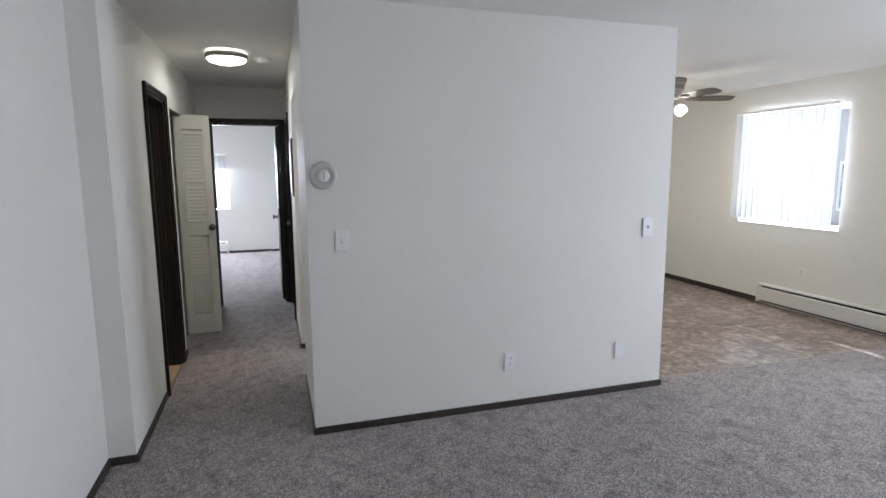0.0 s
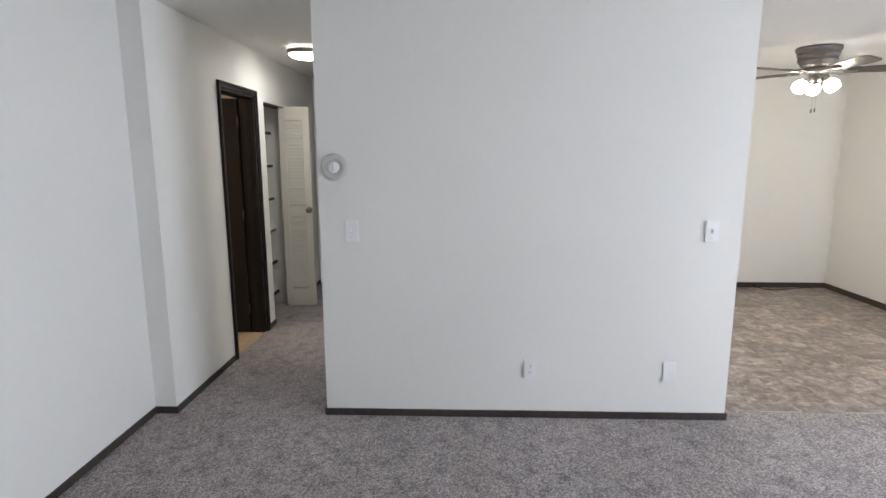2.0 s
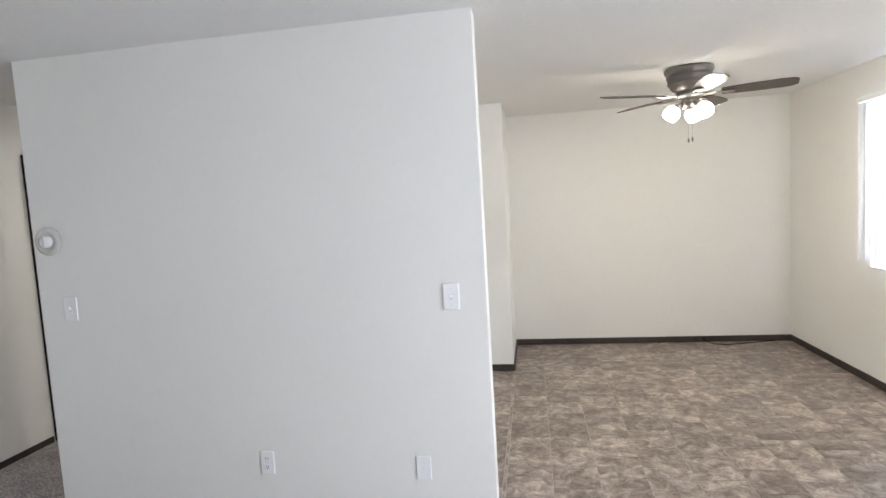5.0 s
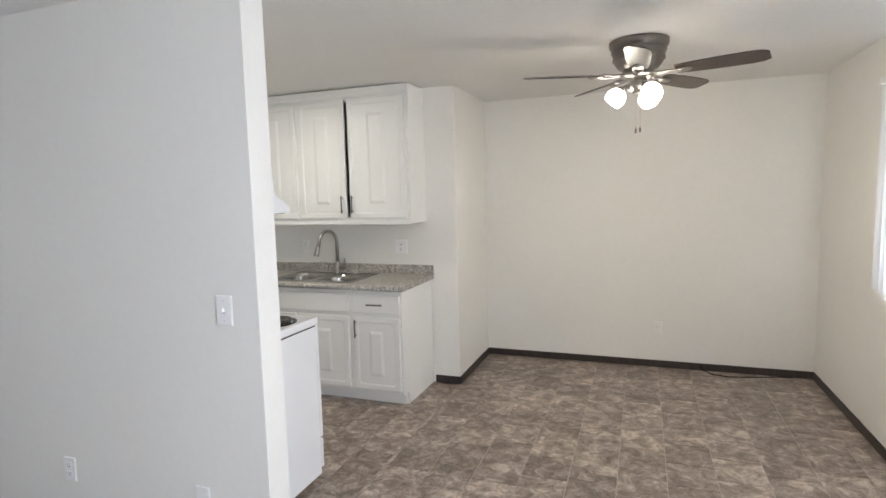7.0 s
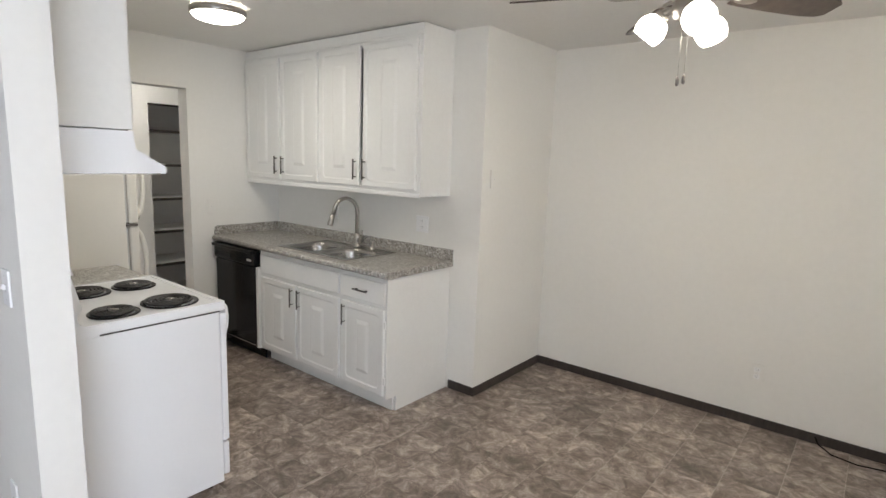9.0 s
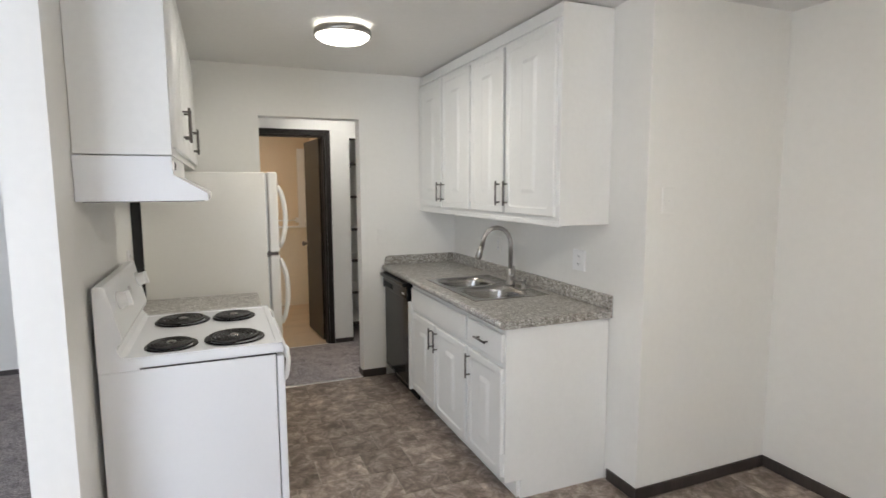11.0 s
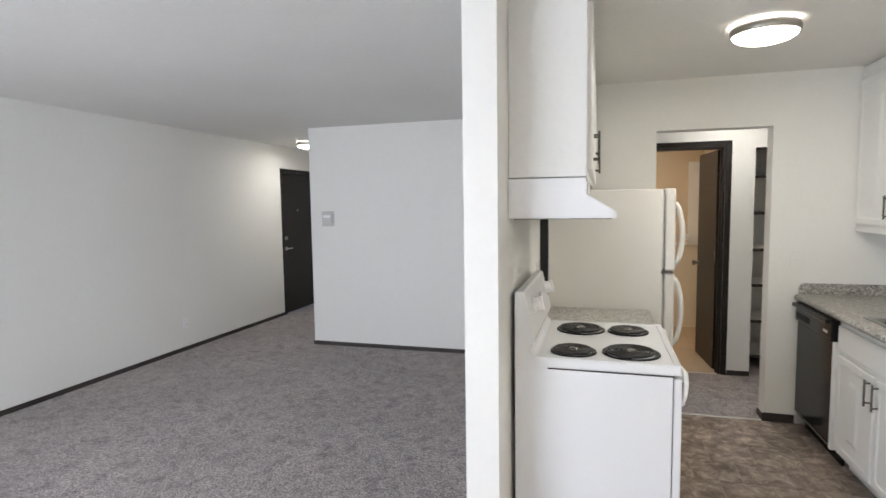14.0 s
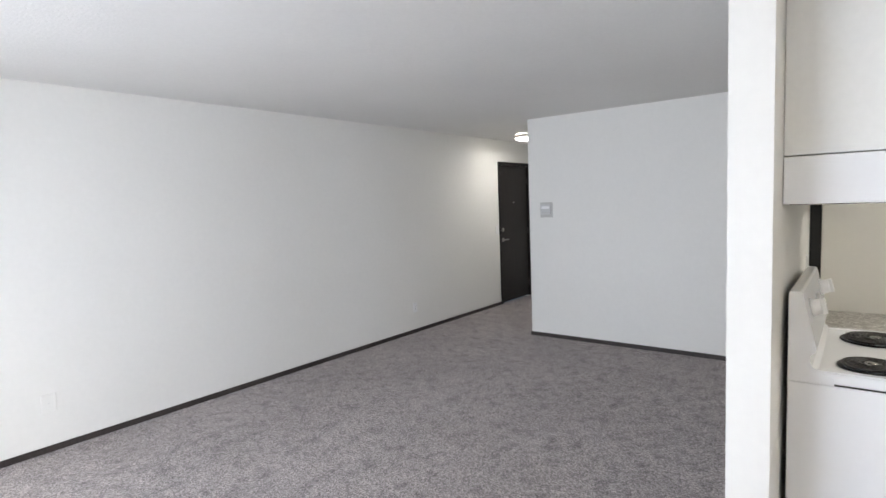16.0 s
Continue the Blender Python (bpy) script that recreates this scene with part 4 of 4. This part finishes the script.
lathe(bm, [(0.085, H - 0.165), (0.088, H - 0.180), (0.095, H - 0.185), (0.095, H - 0.20), (0.07, H - 0.21), (0.045, H - 0.222), (0, H - 0.222)], 40, C)
part("flywheel", bm, NICKEL, fan)
bm = bmesh.new()
lathe(bm, [(0.04, H - 0.218), (0.055, H - 0.232), (0.058, H - 0.262), (0.048, H - 0.282), (0.025, H - 0.292), (0, H - 0.294)], 32, C)
part("light_kit_hub", bm, NICKEL, fan)


def blade_outline():
    w = [(0.0, 0.050), (0.06, 0.056), (0.20, 0.064), (0.36, 0.066), (0.425, 0.060), (0.455, 0.040)]
    return [(x, y) for x, y in w] + [(x, -y) for x, y in reversed(w)]


for k in range(5):
    a = 270 + 72 * k
    m = Matrix.Translation((FX, FY, H - 0.188)) @ pose(0, 0, 0, 0, 0, a) @ pose(0.205, 0, 0, -15, 0, 0)
    bm = bmesh.new()
    extrude_profile(bm, blade_outline(), "z", -0.003, 0.003)
    bmesh.ops.bevel(bm, geom=bm.edges[:], offset=0.0015, segments=1, affect="EDGES")
    bm.transform(m)
    b = part("blade", bm, BLADE, fan, "dark walnut fan blade")
    n = Matrix.Translation((FX, FY, H - 0.188)) @ pose(0, 0, 0, 0, 0, a)
    bm = bmesh.new()
    tube(bm, [(0.07, -0.014, 0.0), (0.13, -0.020, -0.008), (0.19, -0.026, -0.008), (0.26, -0.016, -0.012)], [0.009, 0.007, 0.007, 0.006], 8)
    tube(bm, [(0.07, 0.014, 0.0), (0.13, 0.020, -0.006), (0.19, 0.026, -0.002), (0.26, 0.016, -0.004)], [0.009, 0.007, 0.007, 0.006], 8)
    lathe(bm, [(0, -0.018), (0.020, -0.018), (0.030, -0.012), (0.032, -0.004), (0, -0.004)], 20, Matrix.Translation((0.245, 0, 0)) @ Matrix.Diagonal((1.5, 1, 1, 1)))
    bm.transform(n)
    part("blade_iron", bm, NICKEL, b, "brushed nickel blade iron")
for k in range(3):
    a = 304 + 120 * k
    m = Matrix.Translation((FX, FY, H - 0.250)) @ pose(0, 0, 0, 0, 0, a)
    bm = bmesh.new()
    tube(bm, [(0.04, 0, 0), (0.065, 0, 0.002), (0.085, 0, -0.008), (0.092, 0, -0.022)], 0.010, 10)
    bm.transform(m)
    arm = part("lamp_arm", bm, NICKEL, fan)
    q = m @ Matrix.Translation((0.088, 0, -0.018)) @ pose(0, 0, 0, 0, 140, 0)
    bm = bmesh.new()
    lathe(bm, [(0, -0.01), (0.026, -0.008), (0.028, 0.006), (0.024, 0.012), (0, 0.012)], 24, q)
    part("lamp_holder", bm, NICKEL, arm)
    bm = bmesh.new()
    lathe(bm, [(0.022, 0.006), (0.038, 0.014), (0.052, 0.034), (0.058, 0.056), (0.055, 0.078), (0.047, 0.097), (0.044, 0.096), (0.052, 0.077), (0.055, 0.056), (0.049, 0.036), (0.034, 0.016), (0.0, 0.012)], 28, q)
    part("shade", bm, FANGLASS, arm, "lit frosted glass tulip shade")
    lamp = new("lamp_light", bpy.data.lights.new("lamp_light", "AREA"))
    lamp.data.shape, lamp.data.size, lamp.data.energy, lamp.data.color = "DISK", 0.085, FANPOWER, WARM
    lamp.matrix_world = look(q @ Vector((0, 0, 0.101)), q @ Vector((0, 0, 1.0)))
    bulb("lamp_light", q @ Vector((0, 0, 0.13)), 1.1, WARM, 0.03)
for ox, oy, ln in ((-0.012, -0.004, 0.385), (0.012, -0.012, 0.375)):
    bm = bmesh.new()
    tube(bm, [(FX + ox, FY + oy, H - 0.285), (FX + ox, FY + oy, H - 0.295 - ln * 0.5)], 0.0009, 6)
    ch = part("pull_chain", bm, NICKEL, fan, "thin beaded pull chain")
    bm = bmesh.new()
    zt = H - 0.295 - ln * 0.5
    lathe(bm, [(0, 0), (0.004, -0.002), (0.0065, -0.012), (0.0065, -0.03), (0.003, -0.036), (0, -0.036)], 12, Matrix.Translation((FX + ox, FY + oy, zt)))
    part("chain_weight", bm, PEWTER, ch)

# ---- heaters ----


def baseboard_heater(axis, a0, a1, face, sign, label):
    t = thing("baseboard_heater", ((a0 + a1) / 2, face, 0.03) if axis == "x" else (face, (a0 + a1) / 2, 0.03), label, "heater", "baseboard heaters")

    def prof(rows, p0, p1, nm, mat):
        bm = bmesh.new()
        extrude_profile(bm, [(face + sign * u, v) for u, v in rows], "x" if axis == "x" else "y", p0, p1)
        part(nm, bm, mat, t)
    # Plate coloured near-black so the slot below the cover looks shaded.
    prof([(0.001, 0.02), (0.001, 0.222), (0.012, 0.222), (0.012, 0.02)], a0 + 0.02, a1 - 0.02, "back_plate", DARKGAP)
    prof([(0.0, 0.212), (0.0, 0.232), (0.048, 0.226), (0.054, 0.216), (0.050, 0.214), (0.044, 0.219)], a0 + 0.02, a1 - 0.02, "top_cover", HEATER)
    prof([(0.058, 0.045), (0.062, 0.055), (0.062, 0.182), (0.052, 0.194), (0.049, 0.192), (0.057, 0.180), (0.057, 0.06), (0.053, 0.05)], a0 + 0.02, a1 - 0.02, "front_cover", HEATER)
    prof([(0.014, 0.165), (0.014, 0.178), (0.034, 0.184), (0.035, 0.180)], a0 + 0.02, a1 - 0.02, "damper", HEATER)
    for p in (a0, a1 - 0.022):
        prof([(0.0, 0.018), (0.0, 0.235), (0.05, 0.230), (0.066, 0.195), (0.066, 0.04), (0.055, 0.018)], p, p + 0.022, "end_cap", HEATER)
    prof([(0.0125, 0.07), (0.0125, 0.16), (0.05, 0.16), (0.05, 0.07)], a0 + 0.05, a1 - 0.05, "fin_element", DARKGAP)
    return t


baseboard_heater("y", -3.20, 1.655, 5.08, -1, "long white baseboard heater under the windows")
baseboard_heater("x", -2.60, -1.02, 7.70, -1, "white baseboard heater under the bedroom window")

# ---- closet ----
lv = thing("louvered_door", (-0.985, 2.345, 0.0), "folded open cream louvered bifold closet door", "door", turn=4)
for yo in (0.0, 0.036):
    nm = "leaf" if yo == 0 else "rear_leaf"
    W = 0.292
    bm = bmesh.new()
    for r in ((0, 0.062, 0.012, 2.012), (W - 0.062, W, 0.012, 2.012)):
        box(bm, r[0], r[1], -0.014 + yo, 0.014 + yo, r[2], r[3], bevel=0.002)
    for z0, z1 in ((0.012, 0.195), (0.935, 1.045), (1.885, 2.012)):
        box(bm, 0.062, W - 0.062, -0.013 + yo, 0.013 + yo, z0, z1)
    leaf = part(nm, bm, LOUVRE, lv, local=True)
    if yo == 0:
        slat = bmesh.new()
        box(slat, 0.062, W - 0.062, -0.021, 0.021, -0.003, 0.003, bevel=0.002, seg=1)
        slat.transform(pose(0, 0, 0, 64))
        sm_mesh = mesh_of("slat", slat, LOUVRE)
        for lo, hi, n in ((0.21, 0.925, 22), (1.06, 1.875, 25)):
            for k in range(n):
                s = new("slat", sm_mesh)
                s.parent = leaf
                s.matrix_basis = pose(0, yo, lo + (k + 0.5) * (hi - lo) / n)
    else:
        box_b = bmesh.new()
        box(box_b, 0.062, W - 0.062, -0.004 + yo, 0.004 + yo, 0.195, 1.885)
        part("rear_panel", box_b, LOUVRE, leaf, local=True)
knob(lv, W - 0.028, -0.014, 1.005, (0, -1, 0), "pull_knob")

sh = thing("shelf_unit", (-1.36, 2.1, 0.0), "fixed closet shelves with dark front edges", "shelves")
for z in (0.14, 0.462, 0.793, 1.116, 1.446, 1.77):
    s = part("shelf", boxes((-1.655, -1.13, 1.745, 2.475, z - 0.012, z + 0.006)), PAINT, sh)
    part("shelf_edge", boxes((-1.13, -1.112, 1.745, 2.475, z - 0.018, z + 0.008), bevel=0.002), SHELF, s, "dark brown wooden edge strip")
    part("shelf_cleat", boxes((-1.64, -1.14, 2.46, 2.475, z - 0.05, z - 0.0125)), PAINT, s)
tagged(single("closet_trim", boxes((-1.05, -0.925, 1.769, 2.439, 2.0, 2.009)), SHELF, "thin dark lining of the closet opening", "trim"), kind="structure")

# ---- bathroom ----
single("wainscot_panel", boxes((-2.879, -2.862, -0.70, 1.685, 0.0, 1.02), bevel=0.003), surface("cream_bath_panel", (0.80, 0.74, 0.62), 0.35), "cream panelled lower bathroom wall", "wall panel", kind="structure")
single("panel_ledge", boxes((-2.879, -2.835, -0.70, 1.685, 1.0205, 1.045), bevel=0.004), PLASTIC, "narrow white ledge on the bathroom panelling", "ledge", kind="structure")
tb = thing("towel_bar", (-2.85, 1.2, 1.12), "white towel bar on the bathroom wall", "towel bar")
bm = bmesh.new()
tube(bm, [(-2.80, 0.80, 1.12), (-2.80, 1.50, 1.12)], 0.009, 10)
part("bar", bm, PLASTIC, tb)
for y in (0.80, 1.50):
    part("bracket", boxes((-2.88, -2.79, y - 0.02, y + 0.02, 1.09, 1.15), bevel=0.005), PLASTIC, tb)
single("linen_panel", boxes((-2.879, -2.86, 1.52, 1.685, 1.046, 2.03), bevel=0.003), PLASTIC, "tall white panel beside the bathroom door", "wall panel", kind="structure")

# ---- wall plates and small fixtures ----


def wall_frame(place, facing):
    return Matrix.Translation(place) @ {"-y": pose(0, 0, 0, 90, 0, 0), "+y": pose(0, 0, 0, 90, 0, 180), "+x": pose(0, 0, 0, 90, 0, 90), "-x": pose(0, 0, 0, 90, 0, -90)}[facing]


def plate(kind, place, facing, label, w=0.072, h=0.116, cover=PLASTIC):
    """A wall plate; in its own frame x runs along the wall, y up and z out of it."""
    t = thing({"switch": "light_switch", "outlet": "power_outlet", "blank": "blank_wall_plate"}[kind], place, label, {"switch": "switch", "outlet": "outlet", "blank": "wall plate"}[kind], "wall plates")
    t.matrix_basis = wall_frame(place, facing)
    part("cover", boxes((-w / 2, w / 2, -h / 2, h / 2, 0.0005, 0.009), bevel=0.0035), cover, t, local=True)
    if kind == "switch":
        part("toggle_well", boxes((-0.006, 0.006, -0.013, 0.013, 0.005, 0.0096)), GREYPLASTIC, t, local=True)
        bm = box(bmesh.new(), -0.004, 0.004, -0.010, 0.006, 0.006, 0.021, bevel=0.0015)
        bm.transform(pose(0, 0, 0, -22))
        part("toggle", bm, PLASTIC, t, local=True)
    if kind == "outlet":
        for s in (-0.021, 0.021):
            r = part("receptacle", boxes((-0.017, 0.017, s - 0.015, s + 0.015, 0.005, 0.0106), bevel=0.002), PLASTIC, t, local=True)
            for bx in (-0.0065, 0.0065):
                part("slot", boxes((bx - 0.0012, bx + 0.0012, s - 0.002, s + 0.007, 0.010, 0.0109)), DARKGAP, r, local=True)
            part("slot", boxes((-0.002, 0.002, s - 0.009, s - 0.005, 0.010, 0.0109)), DARKGAP, r, local=True)
    for s in ((-0.04, 0.04) if kind == "switch" else (0.0,)):
        bm = bmesh.new()
        lathe(bm, [(0, 0.0100), (0.0028, 0.0096), (0.003, 0.007)], 10, Matrix.Translation((0, s, 0)))
        part("screw", bm, GREYPLASTIC, t, local=True)
    return t


plate("switch", (0.183, 0, 1.126), "-y", "white light switch on the partition wall", w=0.076, h=0.122)
plate("switch", (2.203, 0, 1.129), "-y", "white light switch near the end of the partition", w=0.076, h=0.122)
plate("outlet", (1.215, 0, 0.310), "-y", "white double outlet low on the partition")
plate("blank", (2.022, 0, 0.300), "-y", "blank white plate low on the partition")
plate("outlet", (3.90, 3.31, 0.345), "-y", "painted outlet low on the dining wall", cover=PAINT)
plate("outlet", (1.872, 2.42, 1.137), "-y", "white outlet above the worktop", w=0.112, h=0.116)
plate("outlet", (0.93, 2.42, 1.130), "-y", "painted outlet behind the sink", cover=PAINT)
plate("outlet", (1.10, 0.129, 1.16), "+y", "white outlet on the wall behind the range")
plate("blank", (2.365, 2.545, 1.475), "+x", "painted-over plate high on the wall end", w=0.075, h=0.12, cover=PAINT)
plate("blank", (0.134, 1.78, 1.15), "+x", "painted-over plate beside the kitchen doorway", cover=PAINT)
plate("outlet", (-0.48, -3.86, 0.305), "+y", "white outlet low on the long wall")
plate("blank", (3.215, -3.86, 0.33), "+y", "painted cover plate low on the long wall", w=0.085, h=0.12, cover=PAINT)
plate("outlet", (5.08, 1.18, 0.43), "-x", "painted outlet over the dining baseboard heater", cover=PAINT)
plate("outlet", (-0.66, 7.70, 0.42), "-y", "white outlet low on the bedroom wall")
plate("switch", (-2.36, -3.86, 1.11), "+y", "white light switch beside the entrance door")

tm = thing("thermostat", (-1.05, -2.388, 1.418), "pale grey wall thermostat in a clear cover", "thermostat")
tm.matrix_basis = wall_frame((-1.05, -2.388, 1.418), "+x")
part("mounting_plate", boxes((-0.074, 0.074, -0.082, 0.082, 0.0005, 0.008), bevel=0.003), RINGPLASTIC, tm, local=True)
part("housing", boxes((-0.058, 0.058, -0.05, 0.058, 0.008, 0.034), bevel=0.006), GREYPLASTIC, tm, local=True)
part("dial_window", boxes((-0.045, 0.045, 0.012, 0.04, 0.0335, 0.0352)), PLASTIC, tm, local=True)
part("setting_slot", boxes((-0.045, 0.045, -0.032, -0.024, 0.0335, 0.0352)), RINGPLASTIC, tm, local=True)

rt = thing("round_thermostat", (0.095, 0, 1.485), "round pale plastic wall dial with a white centre", "thermostat")
rt.matrix_basis = wall_frame((0.095, 0, 1.485), "-y")
bm = bmesh.new()
lathe(bm, [(0.0, 0.0005), (0.074, 0.0005), (0.075, 0.005), (0.072, 0.012), (0.064, 0.018), (0.050, 0.017), (0.046, 0.010), (0.0, 0.010)], 40)
part("ring", bm, RINGPLASTIC, rt, "pale translucent ring", local=True)
bm = bmesh.new()
lathe(bm, [(0.032, 0.0095), (0.032, 0.026), (0.028, 0.032), (0.014, 0.035), (0, 0.035)], 28)
part("centre_cap", bm, PLASTIC, rt, local=True)
part("pointer", boxes((-0.003, 0.003, -0.024, 0.024, 0.0345, 0.0385), bevel=0.001), GREYPLASTIC, rt, local=True)

bp = thing("breaker_panel", (0.0, 1.75, 1.6), "electrical panel on the hall wall with edge shade coloured in", "breaker panel")
# Dark brown here paints the shade on the panel's edge.
part("panel_frame", boxes((-0.012, -0.0005, 1.66, 1.98, 1.30, 1.78), bevel=0.003), BASEWOOD, bp)
part("panel_door", boxes((-0.02, -0.0122, 1.69, 1.95, 1.33, 1.75), bevel=0.003), GREYPLASTIC, bp)

cb = bmesh.new()
tube(cb, [(4.24, 3.285, 0.05), (4.26, 3.26, 0.02), (4.33, 3.20, 0.006), (4.45, 3.17, 0.0055), (4.62, 3.215, 0.0055), (4.80, 3.265, 0.0055), (4.92, 3.285, 0.0055)], 0.004, 8)
single("cable", cb, BLACK, "thin black cable lying along the dining baseboard", "cable")
cb = bmesh.new()
tube(cb, [(-0.40, 7.62, 0.010), (-0.31, 7.60, 0.009), (-0.24, 7.63, 0.03), (-0.17, 7.65, 0.075), (-0.12, 7.62, 0.04), (-0.08, 7.58, 0.009), (0.02, 7.60, 0.009)], 0.005, 8)
single("cable", cb, PLASTIC, "white cable lying by the bedroom wall", "cable")

# ---- outside ----
structure("ground", boxes((-300, 300, -300, 300, -0.9, -0.6)), GRASS, "flat dry lawn outside", "ground")
bd = thing("apartment_building", (17, 8, -0.6), "tan neighbouring apartment building seen through the window", "building")
part("wall", boxes((14.0, 22.0, 1.0, 16.0, -0.6, 6.2)), SIDING, bd)
part("roof", boxes((13.6, 22.4, 0.6, 16.4, 6.2, 6.5)), BASEWOOD, bd)
for y in (2.5, 6.0, 9.5, 13.0):
    for z in (0.4, 3.2):
        w = part("window", boxes((13.95, 14.0, y, y + 1.5, z, z + 1.3)), ALU, bd)
        part("pane", boxes((13.94, 13.952, y + 0.08, y + 1.42, z + 0.08, z + 1.22)), BLACK, w)

# ---- vinyl floor, tile by tile ----
vf = structure("vinyl_floor", boxes((0.134, 2.365, 0.129, 2.42, -0.02, -0.0005), (2.365, 5.08, 0.10, 3.31, -0.02, -0.0005), (0.115, 0.134, 0.873, 1.614, -0.02, -0.0005)), GROUT, "taupe stone-pattern vinyl floor with pale joints", "floor")
TW, J = 0.2535, 0.0030
areas = ((0.135, 2.365, 0.13, 2.42), (2.365, 5.08, 0.10, 3.31))
shared = {}
i0 = math.floor((0.134 - 3.905) / TW)
for i in range(i0, 6):
    cx0 = 3.905 + i * TW
    for j in range(-9, 9):
        cy0 = 2.282 + j * TW + (TW / 2 if i % 2 else 0.0)
        for ax0, ax1, ay0, ay1 in areas:
            x0, x1, y0, y1 = max(cx0, ax0), min(cx0 + TW, ax1), max(cy0, ay0), min(cy0 + TW, ay1)
            if x1 - x0 < 0.012 or y1 - y0 < 0.012:
                continue
            key = (round(x1 - x0, 3), round(y1 - y0, 3))
            if key not in shared:
                hw, hh = (x1 - x0 - J) / 2, (y1 - y0 - J) / 2
                shared[key] = mesh_of("vinyl_tile", box(bmesh.new(), -hw, hw, -hh, hh, -0.0015, 0.001), VINYL)
            o = new("vinyl_tile", shared[key])
            o.parent = vf
            o.location = ((x0 + x1) / 2, (y0 + y1) / 2, 0.0)

# ---- bathroom floor, tile by tile ----
BT = 0.305
bath_shared = {}
for i in range(7):
    for j in range(9):
        for ax0, ax1, ay0, ay1 in ((-2.88, -1.05, -0.78, 1.69), (-1.05, -0.926, 0.92, 1.515)):
            x0, x1 = max(-2.95 + i * BT, ax0), min(-2.95 + (i + 1) * BT, ax1)
            y0, y1 = max(-0.90 + j * BT, ay0), min(-0.90 + (j + 1) * BT, ay1)
            if x1 - x0 < 0.012 or y1 - y0 < 0.012:
                continue
            key = (round(x1 - x0, 3), round(y1 - y0, 3))
            if key not in bath_shared:
                hw, hh = (x1 - x0 - 0.004) / 2, (y1 - y0 - 0.004) / 2
                bath_shared[key] = mesh_of("bath_tile", box(bmesh.new(), -hw, hw, -hh, hh, -0.002, 0.0022), BATHFLOOR)
            o = new("bath_tile", bath_shared[key])
            o.parent = bath_floor
            o.location = ((x0 + x1) / 2, (y0 + y1) / 2, 0.0)
